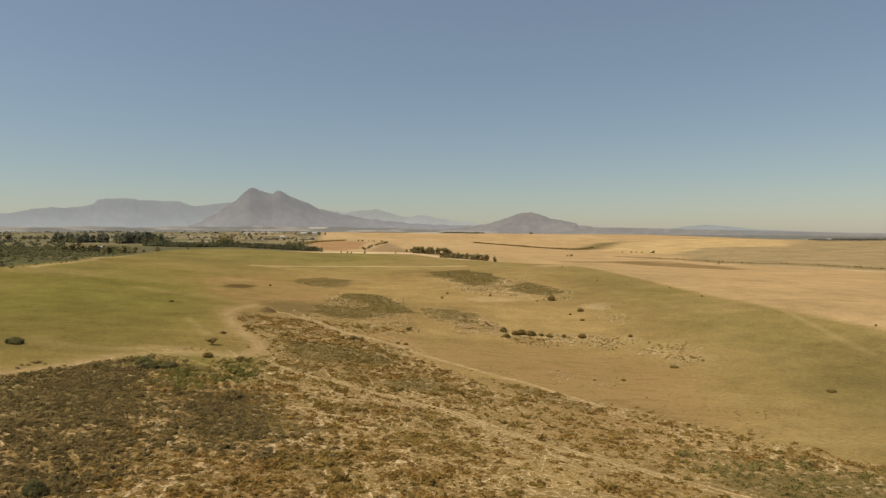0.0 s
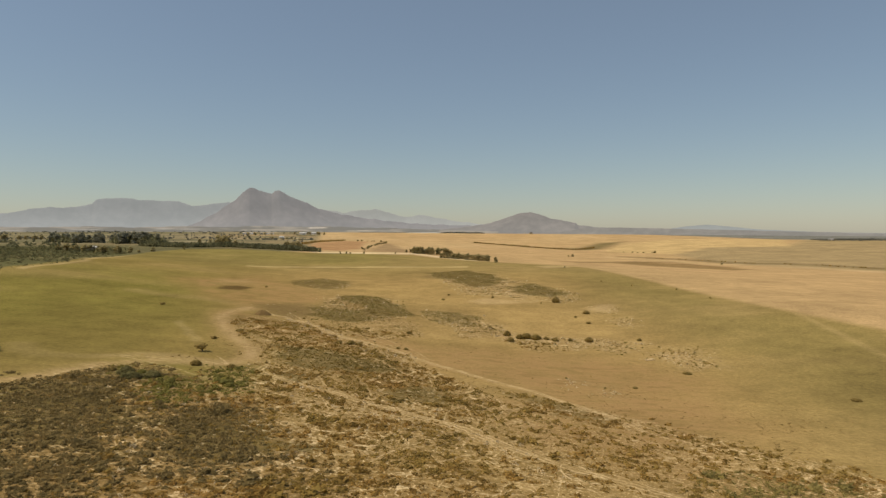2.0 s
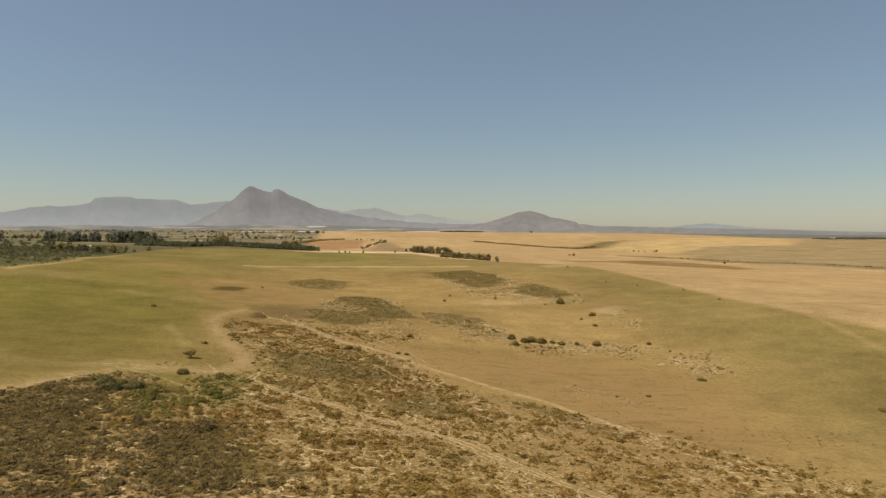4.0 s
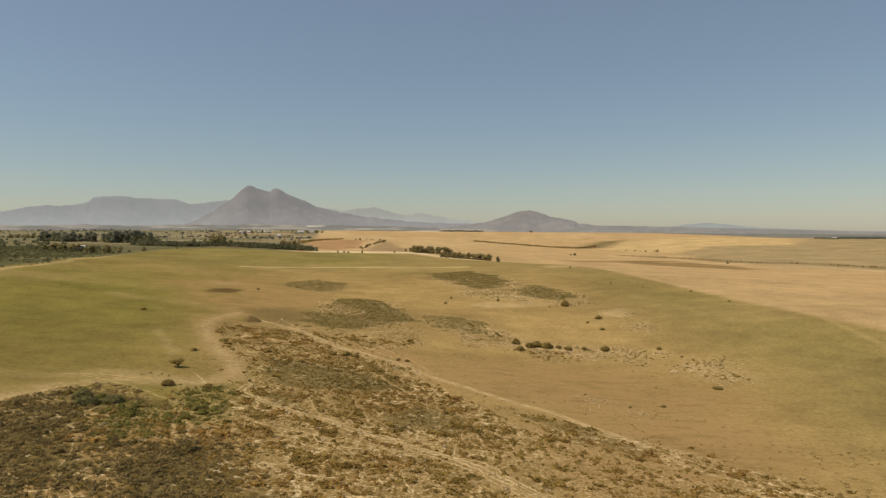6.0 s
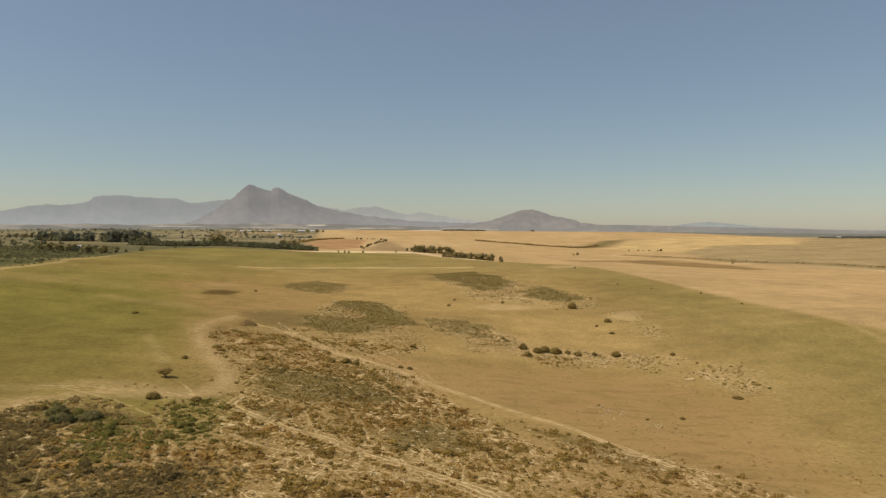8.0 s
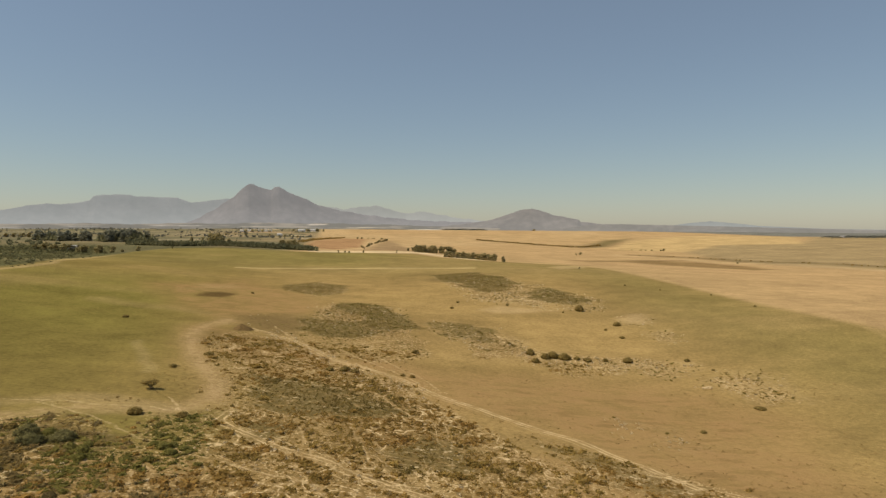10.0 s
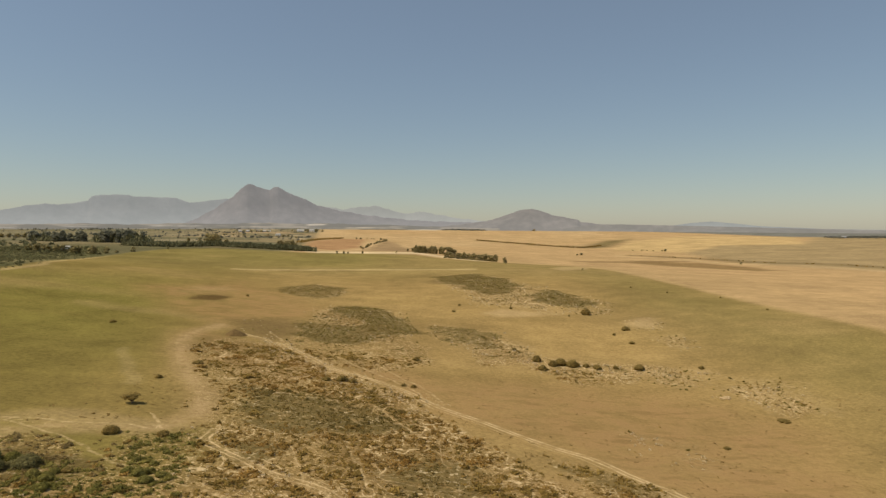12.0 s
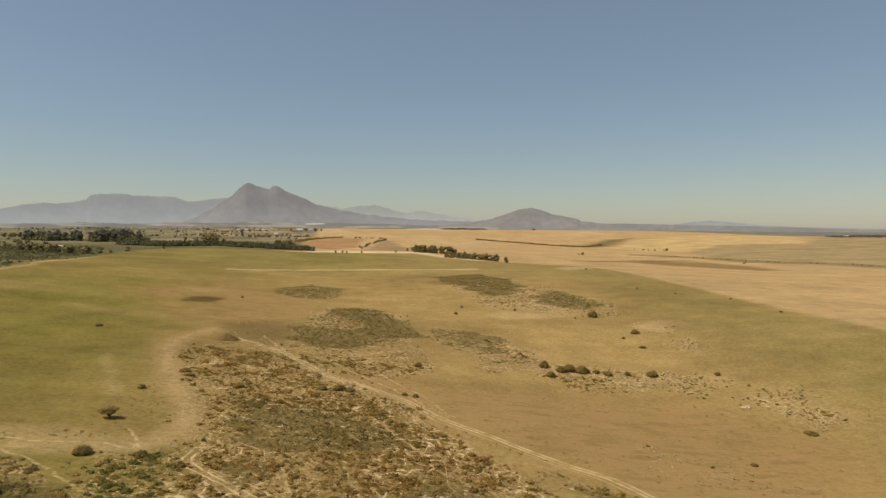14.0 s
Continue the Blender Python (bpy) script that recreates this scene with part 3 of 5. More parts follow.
def field_colour(x, y):
    """Base colour of what grows or lies on the ground."""
    def lay(c, colour, k):
        return c + (np.array(colour) - c) * k[..., None]
    c = np.zeros(x.shape + (3,)) + np.array((0.425, 0.281, 0.136))
    far = np.hypot(x, y)
    wave = ripple(x, y, 90, 1.0)
    c = lay(c, (0.46, 0.315, 0.158), smooth(ripple(x, y * 0.5, 160, 3.0), 0.0, 0.6))
    c = lay(c, (0.165, 0.146, 0.084), smooth(inside(x, y, LEFT_LOWLAND), -10, 20))
    c = lay(c, (0.125, 0.112, 0.060), smooth(inside(x, y, LEFT_LOWLAND), -10, 20) * smooth(ripple(x, y * 0.5, 45, 5.0), 0.1, 0.5) * 0.7)
    c = lay(c, (0.34, 0.262, 0.150), smooth(inside(x, y, LEFT_LOWLAND), -10, 20) * smooth(ripple(x, y, 130, 7.0), 0.1, 0.5) * (0.15 + 0.55 * smooth(x / np.maximum(y, 1.0), -0.40, -0.24)))
    c = lay(c, (0.118, 0.106, 0.054), smooth(inside(x, y, LEFT_LOWLAND), -10, 20) * smooth(y + 60 * ripple(x, y, 60, 3.0), 900, 760) * 0.85)
    # small fields, paddocks and fallow strips of the lowland
    u, v = (0.94 * x + 0.34 * y) / 150, (-0.34 * x + 0.94 * y) / 95
    u = u + 0.5 * (np.floor(v).astype(int) % 2)
    pick = LATTICE[np.floor(u).astype(int) % 256, np.floor(v).astype(int) % 256]
    plot = smooth(inside(x, y, LEFT_LOWLAND), -5, 25) * smooth(y, 700, 800) * (0.35 + 0.65 * smooth(x / np.maximum(y, 1.0), -0.42, -0.26))
    for low, high, colour in ((-1.0, -0.62, (0.120, 0.108, 0.056)), (-0.62, -0.2, (0.255, 0.192, 0.105)), (0.1, 0.5, (0.330, 0.235, 0.130)), (0.75, 1.0, (0.430, 0.330, 0.200))):
        c = lay(c, colour, plot * ((pick >= low) & (pick < high)) * 0.8)
    rim = np.minimum(np.abs(u - np.round(u)) * 150, np.abs(v - np.round(v)) * 95)
    c = lay(c, (0.105, 0.090, 0.045), plot * smooth(rim + 5 * ripple(x, y, 20, 2.0), 7, 2) * 0.6)
    c = lay(c, (0.310, 0.224, 0.114), smooth(inside(x, y, GREY_FIELD), -25, 25))
    c = lay(c, (0.47, 0.325, 0.150), smooth(inside(x, y, PALE_FIELD), -12, 12))
    c = lay(c, (0.355, 0.208, 0.102), smooth(inside(x, y, RED_FIELD), -8, 8))
    # the slope's shade, laid straight into the ground colour
    c = lay(c, (0.190, 0.140, 0.062), smooth(inside(x, y, SHADED_SLOPE), -25, 25))
    c = lay(c, (0.108, 0.100, 0.046), smooth(inside(x, y, REED_FLAT), -6, 6))
    c = lay(c, (0.160, 0.138, 0.066), smooth(inside(x, y, REED_FLAT), -6, 6) * smooth(ripple(x, y, 45, 3.0), 0.1, 0.5))
    c = lay(c, (0.195, 0.122, 0.050), smooth(inside(x, y, BROWN_WEDGE) + 16 * ripple(x, y, 40, 2.0), -4, 26) * 0.75)
    c = lay(c, (0.185, 0.120, 0.052), smooth(np.abs(beside(x, y, [(171, 883), (208, 908), (256, 944), (310, 982), (360, 1000), (399, 991), (428, 959)]) + 6 * ripple(x, y, 30, 2.0)), 26, 8) * 0.6)
    c = lay(c, (0.165, 0.118, 0.054), smooth(np.abs(beside(x, y, DITCH) + 8 * ripple(x, y, 40, 2.0)), 34, 12) * 0.6)
    c = lay(c, (0.49, 0.35, 0.18), smooth(np.abs(beside(x, y, DITCH) - 62), 26, 8) * 0.5)
    c = lay(c, (0.14, 0.10, 0.045), smooth(np.abs(beside(x, y, HEDGE_LINE)), 22, 8) * 0.85)
    c = lay(c, (0.60, 0.46, 0.27), smooth(np.abs(beside(x, y, ROAD)), 16, 9))
    c = lay(c, (0.27, 0.180, 0.095), smooth(inside(x, y, BROWN_CORNER), -8, 10) * 0.8)
    c = lay(c, (0.62, 0.48, 0.29), smooth(np.abs(beside(x, y, FIELD_MARGIN)), 14, 6) * 0.9)
    # distant plain at the foot of the mountains, haze greyed into its base colours
    plain = smooth(far, 2450, 3000)
    c = lay(c, (0.205, 0.180, 0.140), plain)
    c = lay(c, (0.33, 0.27, 0.20), plain * smooth(ripple(x * 0.35, y, 120, 4.0), 0.25, 0.6))
    c = lay(c, (0.17, 0.165, 0.14), smooth(inside(x, y, FAR_RIGHT), -20, 40))
    # the dry hillside under the camera
    rim = inside(x, y, HOME_FIELD)
    soft = 3 + 2 * smooth(x, 60, 130)
    home = smooth(rim + 1.5 * wave + 2 * ripple(x, y, 14, 6.0) * smooth(x, 60, 130), -soft, soft)
    c = lay(c, (0.365, 0.248, 0.118), smooth(rim + 20 * ripple(x, y, 60, 3.0), -120, -10) * smooth(x, 60, 150) * 0.4)
    h = np.zeros(c.shape) + np.array((0.308, 0.208, 0.087))
    h = lay(h, (0.204, 0.154, 0.051), smooth(inside(x, y, GREEN_LEFT) + 12 * ripple(x, y, 40, 8.0), -70, 25) * 0.95)
    h = lay(h, (0.175, 0.149, 0.042), smooth(inside(x, y, GREEN_CORE) + 8 * ripple(x, y, 30, 8.0), -30, 25) * 0.8)
    h = lay(h, (0.206, 0.156, 0.060), smooth(inside(x, y, GRASS_RIGHT), -46, 20) * 0.92)
    h = lay(h, (0.240, 0.180, 0.074), smooth(y, 400, 560) * 0.75)
    h = lay(h, (0.198, 0.160, 0.056), smooth(y + 25 * ripple(x, y, 30, 2.0), 470, 590) * smooth(x, -20, -100) * 0.85)
    h = lay(h, (0.315, 0.222, 0.100), smooth(ripple(x, y, 28, 6.0), 0.25, 0.8) * 0.4)
    h = lay(h, (0.330, 0.228, 0.104), smooth(ripple(x * 0.3, y, 11, 2.5) + 0.5 * ripple(x, y, 35, 7.5), 0.1, 0.9) * 0.2)
    h = lay(h, (0.190, 0.135, 0.048), smooth(ripple(x * 0.35, y, 8, 9.5) + 0.5 * ripple(x, y, 50, 4.5), 0.3, 0.9) * 0.22)
    h = lay(h, (0.340, 0.228, 0.108), smooth(np.abs(beside(x, y, FIELD_TRACK) + 3 * ripple(x, y, 7, 3.0)), 9, 2) * 0.25)
    h = lay(h, (0.375, 0.262, 0.130), smooth(np.abs(beside(x, y, [(-80, 286), (-94, 299), (-111, 307), (-126, 310), (-150, 314)]) + 6 * ripple(x, y, 9, 3.0)), 9, 1.0) * 0.25)
    h = lay(h, (0.37, 0.265, 0.135), smooth(np.abs(beside(x, y, [(-112, 176), (-98, 162), (-89, 164), (-80, 171), (-68, 171.5), (-57, 172)]) + 3 * ripple(x, y, 6, 3.0)), 6, 1.0) * 0.5)
    h = lay(h, (0.158, 0.124, 0.040), smooth(inside(x, y, [(-150, 150), (-150, 260), (-98, 255), (-84, 205), (-80, 176), (-95, 150)]) + 8 * ripple(x, y, 14, 3.0), -12, 12) * 0.6)
    h = lay(h, (0.180, 0.143, 0.044), smooth(inside(x, y, VERGE) + 3 * ripple(x, y, 8, 3.0), -6, 6) * 0.85)
    h = lay(h, (0.36, 0.26, 0.12), smooth(np.abs(beside(x, y, [(156, 290), (153, 261), (150, 234), (148, 216)])), 3.0, 0.5) * 0.4)
    h = lay(h, (0.46, 0.345, 0.180), smooth(np.abs(beside(x, y, [(-150, 492), (-135, 497), (-111, 512), (-59, 530), (-16, 534), (20, 540)])), 6, 2) * 0.75)
    # a burnt brown smear, and the trodden margin above the low flat
    h = lay(h, (0.42, 0.295, 0.150), smooth(inside(x, y, [(-130, 362), (-131, 379), (-119, 393), (-110, 384), (-116, 368)]) + 6 * ripple(x, y, 9, 3.0), -8, 5) * 0.5)
    h = lay(h, (0.110, 0.070, 0.030), smooth(inside(x, y, EARTH[0][1]) + 2.5 * ripple(x, y, 5, 3.0), -4, 3) * 0.95)
    for share, ring in EARTH[1:]:
        h = lay(h, (0.165, 0.112, 0.052), smooth(inside(x, y, ring) + 5 * ripple(x, y, 9, 3.0) + 3 * ripple(x, y, 3, 6.0), -6, 5) * share)
    h = lay(h, (0.40, 0.295, 0.150), smooth(np.abs(beside(x, y, [(-222, 340), (-221, 379), (-224, 405), (-236, 431), (-249, 471), (-276, 570)]) + 2 * ripple(x, y, 9, 1.0)), 4.5, 1.0) * 0.65)
    h = lay(h, (0.33, 0.25, 0.12), smooth(np.abs(beside(x, y, [(-97, 240), (-86, 219), (-75, 200)]) + ripple(x, y, 6, 4.0)), 2.6, 0.6) * 0.35)
    # worn pale spots on the far slope
    for ring in ([(82, 567), (96, 615), (135, 680), (114, 583), (87, 547)], [(75, 328), (81, 337), (85, 335), (85, 326), (82, 322), (76, 323)], [(13, 349), (22, 360), (34, 356), (47, 350), (31, 345), (18, 344)]):
        h = lay(h, (0.50, 0.355, 0.195), smooth(inside(x, y, ring) + 3 * ripple(x, y, 5, 3.0), -5, 3) * 0.45)
    h = h * np.array((1.01, 1.0, 0.93))
    return c + (h - c) * home[..., None]


def soil_share(x, y):
    s = np.zeros(x.shape)
    for ring in SOIL_PATCHES:
        s = np.maximum(s, smooth(inside(x, y, ring) + 6 * ripple(x, y, 12, 3.0), -14, 12))
    for share, ring in EARTH:
        s = s * (1 - share * smooth(inside(x, y, ring), -6, 2))
    return s * 0.82


def mesh_of(name, verts, faces, material, attrs=(), smooth_faces=True):
    """A mesh from arrays of points and of triangles or quads."""
    me = bpy.data.meshes.new(name)
    n = faces.shape[1]
    me.vertices.add(len(verts))
    me.vertices.foreach_set("co", np.asarray(verts, np.float32).ravel())
    me.loops.add(faces.size)
    me.loops.foreach_set("vertex_index", faces.astype(np.int32).ravel())
    me.polygons.add(len(faces))
    me.polygons.foreach_set("loop_start", np.arange(0, faces.size, n, dtype=np.int32))
    me.polygons.foreach_set("use_smooth", np.full(len(faces), smooth_faces))
    for key, data in attrs:
        if data.ndim == 2:
            me.attributes.new(key, "FLOAT_COLOR", "POINT").data.foreach_set("color", np.c_[data, np.ones(len(data))].astype(np.float32).ravel())
        else:
            me.attributes.new(key, "FLOAT", "POINT").data.foreach_set("value", data.astype(np.float32))
    me.update(calc_edges=True)
    me.materials.append(material)
    return me


def build_ground():
    """One sheet to the horizon, finer towards the part that is flown over."""
    ang = np.radians(np.concatenate([np.arange(-180, -42, 4.0), np.arange(-42, 42, 0.19), np.arange(42, 180, 4.0)]))
    rad = np.concatenate([np.linspace(6, 66, 11), np.exp(np.arange(math.log(70), math.log(520), 0.0055)), np.exp(np.arange(math.log(523), math.log(4930), 0.012)), [4935.0]])
    a, r = np.meshgrid(ang, rad)
    x, y = r * np.sin(a), r * np.cos(a)
    z = surface(x, y)
    nr, na = r.shape
    i = np.arange((nr - 1) * na).reshape(nr - 1, na)
    j = np.roll(i, -1, 1)
    quads = np.stack([i, j, j + na, i + na], -1).reshape(-1, 4)
    x, y, z = x.ravel(), y.ravel(), z.ravel()
    centre = len(x)
    fan = np.stack([np.full(na, centre), np.full(na, centre), np.roll(np.arange(na), -1), np.arange(na)], -1)
    trail, trail_side = np.full(x.shape, 99.0), np.full(x.shape, 99.0)
    for w, line in TRAILS:
        d = beside(x, y, line)
        trail_side = np.where(np.abs(d) < trail, d / w, trail_side)
        trail = np.minimum(trail, np.abs(d))
    attrs = [("field", field_colour(x, y)), ("scrub", scrub_density(x, y)), ("soil", soil_share(x, y)), ("trail", trail), ("trail_side", trail_side), ("mat", matted(x, y)), ("stony", stony(x, y)), ("bare", run_share(x, y))]
    attrs += list(zip(("run_a", "run_b", "run_c"), run_fields(x, y)))
    for key, line in (("track_a", FIELD_TRACK), ("track_b", MAIN_TRACK), ("track_c", SAND_TRACK)):
        attrs.append((key, np.clip(beside(x, y, line), -40, 40)))
    attrs = [(k, np.concatenate([v, v[:1]])) for k, v in attrs]
    v = np.c_[np.r_[x, 0.0], np.r_[y, 0.0], np.r_[z, height(0, 0)]]
    me = mesh_of("ground", v, quads, GROUND, attrs)
    bm = bmesh.new()
    bm.from_mesh(me)
    bm.verts.ensure_lookup_table()
    mid = bm.verts[centre]
    for k in range(na):
        bm.faces.new((mid, bm.verts[(k + 1) % na], bm.verts[k])).smooth = True
    bm.to_mesh(me)
    bm.free()
    return tagged(new("ground", me), "dry grazed hillside, stubble fields and sandy wheel tracks", "ground", kind="structure")


build_ground()


# ---- far mountains ----
def build_mountain(name, label, dist, profile, depth, material, seed, rough, fields=()):
    """A range along an arc, cut by gullies. profile: bearing in degrees and crest height in metres.
    fields: bearings, heights and colour of pale or dark land on its flank."""
    rng = np.random.default_rng(seed)
    b = np.array([p[0] for p in profile], float)
    c = np.array([p[1] for p in profile], float)
    n, rows = int((b[-1] - b[0]) * 26) + 60, 44
    t = np.linspace(b[0], b[-1], n)
    crest = np.interp(t, b, c)
    wob = sum(np.sin(t * f + rng.uniform(0, 6.28)) / f ** 0.75 for f in (3.1, 5.3, 9.7, 16.1, 23.0, 33.0, 51.0))
    jag = rough * wob * smooth(crest, 20, 90)
    v = np.linspace(0, 1, rows)
    shape = np.where(v < 0.72, (v / 0.72) ** 1.35, np.cos((v - 0.72) / 0.28 * math.pi / 2))
    verts = []
    for k in range(rows):
        along, down = np.radians(t) * dist / 300, np.full(n, v[k] * 2.6)
        lean = 1.5 * ripple(along * 0.5, down * 0.5, 1.0, seed + 0.2) * (1 + down)
        spur = ripple(along + lean, down, 0.55, seed) + 0.5 * ripple(along * 2.3 + lean, down * 1.7, 0.5, seed + 0.5)
        flank = 4 * shape[k] * (1 - shape[k])
        r = dist - depth * 0.8 + v[k] * depth - spur * depth * 0.050 * flank
        z = crest * shape[k] + jag * shape[k] ** 9 + spur * crest * 0.030 * flank - 6 * (1 - shape[k])
        a = np.radians(t)
        verts.append(np.stack([r * np.sin(a), r * np.cos(a), z], -1))
    verts = np.concatenate(verts)
    i = (np.arange(rows - 1)[:, None] * n + np.arange(n - 1)).ravel()
    quads = np.stack([i, i + 1, i + 1 + n, i + n], -1)
    bearing, share, tone = np.tile(t, rows), np.zeros(len(verts)), np.zeros((len(verts), 3))
    for b0, b1, z0, z1, colour in fields:
        soft = 0.18 * (b1 - b0)
        k = smooth(np.minimum(bearing - b0, b1 - bearing), -soft, soft) * smooth(np.minimum(verts[:, 2] - z0, z1 - verts[:, 2]), -0.6, 0.8)
        tone = np.where(k[:, None] > share[:, None], np.array(colour), tone)
        share = np.maximum(share, k)
    me = mesh_of(name, verts, quads, material, [("land", tone), ("land_share", share)])
    return tagged(new(name, me), label, "mountain", kind="structure")


HAZE_FAR = mountain_material("palest_hazy_range", (0.045, 0.042, 0.043), (0.265, 0.278, 0.274))
HAZE_LOW = mountain_material("faint_hazy_hills", (0.05, 0.05, 0.05), (0.195, 0.212, 0.215))
HAZE_LEFT = mountain_material("hazy_range", (0.050, 0.047, 0.049), (0.218, 0.236, 0.246))
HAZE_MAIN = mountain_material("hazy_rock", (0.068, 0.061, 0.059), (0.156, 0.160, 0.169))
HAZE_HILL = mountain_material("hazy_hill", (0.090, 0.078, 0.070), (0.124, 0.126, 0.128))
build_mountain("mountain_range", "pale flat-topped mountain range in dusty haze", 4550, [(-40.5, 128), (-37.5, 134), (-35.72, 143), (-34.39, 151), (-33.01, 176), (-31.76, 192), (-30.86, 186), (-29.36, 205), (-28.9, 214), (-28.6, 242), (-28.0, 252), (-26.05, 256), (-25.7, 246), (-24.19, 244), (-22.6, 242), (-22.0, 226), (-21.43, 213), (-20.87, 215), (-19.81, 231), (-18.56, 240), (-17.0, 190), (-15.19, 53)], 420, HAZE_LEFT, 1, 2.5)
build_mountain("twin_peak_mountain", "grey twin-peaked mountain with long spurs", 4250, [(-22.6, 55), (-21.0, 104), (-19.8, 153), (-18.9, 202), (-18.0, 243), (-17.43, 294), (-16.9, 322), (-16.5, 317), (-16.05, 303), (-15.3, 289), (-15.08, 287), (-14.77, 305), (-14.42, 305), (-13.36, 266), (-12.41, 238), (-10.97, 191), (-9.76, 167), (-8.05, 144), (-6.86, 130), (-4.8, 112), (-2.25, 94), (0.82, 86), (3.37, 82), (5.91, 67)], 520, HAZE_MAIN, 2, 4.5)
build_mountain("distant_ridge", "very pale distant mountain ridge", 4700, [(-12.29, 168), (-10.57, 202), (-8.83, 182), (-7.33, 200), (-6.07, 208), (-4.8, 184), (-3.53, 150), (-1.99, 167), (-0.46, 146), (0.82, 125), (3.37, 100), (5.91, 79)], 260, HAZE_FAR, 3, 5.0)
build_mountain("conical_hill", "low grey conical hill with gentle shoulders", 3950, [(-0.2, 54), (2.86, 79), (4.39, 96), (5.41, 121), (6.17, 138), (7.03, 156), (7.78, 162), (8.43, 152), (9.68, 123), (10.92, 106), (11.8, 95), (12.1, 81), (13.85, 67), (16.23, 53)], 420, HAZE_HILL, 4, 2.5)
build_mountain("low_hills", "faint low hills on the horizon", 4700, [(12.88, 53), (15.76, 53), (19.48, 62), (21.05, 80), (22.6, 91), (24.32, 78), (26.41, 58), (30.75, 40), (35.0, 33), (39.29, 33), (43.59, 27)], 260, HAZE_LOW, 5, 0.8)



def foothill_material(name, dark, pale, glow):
    """Hazy farmland far off: long pale and dark fields, with the haze added as emission."""
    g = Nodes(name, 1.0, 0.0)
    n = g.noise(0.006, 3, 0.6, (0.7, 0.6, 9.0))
    # even glow that imitates dusty air in front of the land
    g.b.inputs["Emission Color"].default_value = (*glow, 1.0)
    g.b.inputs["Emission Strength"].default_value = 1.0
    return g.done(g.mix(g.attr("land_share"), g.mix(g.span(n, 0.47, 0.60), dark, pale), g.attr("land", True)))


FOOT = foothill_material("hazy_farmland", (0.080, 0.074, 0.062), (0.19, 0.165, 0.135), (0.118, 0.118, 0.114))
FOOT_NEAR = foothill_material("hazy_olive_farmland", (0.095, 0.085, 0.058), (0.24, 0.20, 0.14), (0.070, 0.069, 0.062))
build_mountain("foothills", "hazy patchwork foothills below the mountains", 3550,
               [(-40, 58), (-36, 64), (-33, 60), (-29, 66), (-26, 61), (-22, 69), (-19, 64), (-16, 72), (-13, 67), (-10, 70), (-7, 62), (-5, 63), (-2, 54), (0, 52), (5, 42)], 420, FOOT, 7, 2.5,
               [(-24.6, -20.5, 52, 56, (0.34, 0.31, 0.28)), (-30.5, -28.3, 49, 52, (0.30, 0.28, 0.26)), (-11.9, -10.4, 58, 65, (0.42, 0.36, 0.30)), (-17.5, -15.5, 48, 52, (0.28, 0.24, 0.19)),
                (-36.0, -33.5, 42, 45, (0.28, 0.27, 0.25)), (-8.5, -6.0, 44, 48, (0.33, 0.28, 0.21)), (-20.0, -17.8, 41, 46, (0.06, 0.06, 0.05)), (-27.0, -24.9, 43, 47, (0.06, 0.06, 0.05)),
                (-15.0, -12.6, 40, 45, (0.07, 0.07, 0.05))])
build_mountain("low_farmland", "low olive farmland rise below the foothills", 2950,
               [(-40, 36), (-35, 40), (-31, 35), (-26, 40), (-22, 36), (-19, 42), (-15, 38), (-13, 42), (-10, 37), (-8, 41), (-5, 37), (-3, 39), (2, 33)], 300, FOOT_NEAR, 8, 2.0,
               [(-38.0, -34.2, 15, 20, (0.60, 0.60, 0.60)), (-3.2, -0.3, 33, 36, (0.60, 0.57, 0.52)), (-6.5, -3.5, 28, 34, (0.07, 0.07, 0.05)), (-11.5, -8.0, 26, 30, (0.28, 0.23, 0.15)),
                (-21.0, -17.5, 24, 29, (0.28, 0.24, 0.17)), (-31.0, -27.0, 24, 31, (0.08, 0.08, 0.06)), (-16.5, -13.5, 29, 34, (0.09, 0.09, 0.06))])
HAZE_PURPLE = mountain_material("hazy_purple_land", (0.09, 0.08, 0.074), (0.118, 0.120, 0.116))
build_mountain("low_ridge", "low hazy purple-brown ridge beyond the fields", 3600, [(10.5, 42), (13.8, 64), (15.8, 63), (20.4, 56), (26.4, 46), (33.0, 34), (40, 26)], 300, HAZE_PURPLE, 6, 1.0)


# ---- vegetation shapes ----
def lump_arrays(rng, level, jitter):
    """A rough closed clump of unit radius."""
    bm = bmesh.new()
    bmesh.ops.create_icosphere(bm, subdivisions=level, radius=1.0)
    v = np.array([x.co for x in bm.verts])
    f = np.array([[x.index for x in q.verts] for q in bm.faces])
    bm.free()
    return v * (1 + rng.uniform(-jitter, jitter, (len(v), 1))), f


def spray_arrays(rng, n, size, low=-0.1):
    """Leafy twigs: n small triangles on a dome of unit radius, pointing outwards."""
    d = rng.normal(size=(n, 3))
    d[:, 2] = np.abs(d[:, 2]) + low
    d /= np.linalg.norm(d, axis=1)[:, None]
    nrm = d + rng.normal(size=(n, 3)) * 0.75
    side = np.cross(nrm, rng.normal(size=(n, 3)))
    side /= np.linalg.norm(side, axis=1)[:, None]
    up = np.cross(nrm, side)
    up /= np.linalg.norm(up, axis=1)[:, None]
    r = rng.uniform(0.82, 1.06, (n, 1))
    s = size * rng.uniform(0.6, 1.3, (n, 1))
    v = np.stack([d * r - side * s * 0.5, d * r + side * s * 0.5, d * (r + s * 0.5) + up * s * 0.9], 1).reshape(-1, 3)
    return v, np.arange(3 * n).reshape(-1, 3)


def joined(pieces):
    vs, fs, n = [], [], 0
    for v, f in pieces:
        vs.append(v)
        fs.append(f + n)
        n += len(v)
    return np.concatenate(vs), np.concatenate(fs)


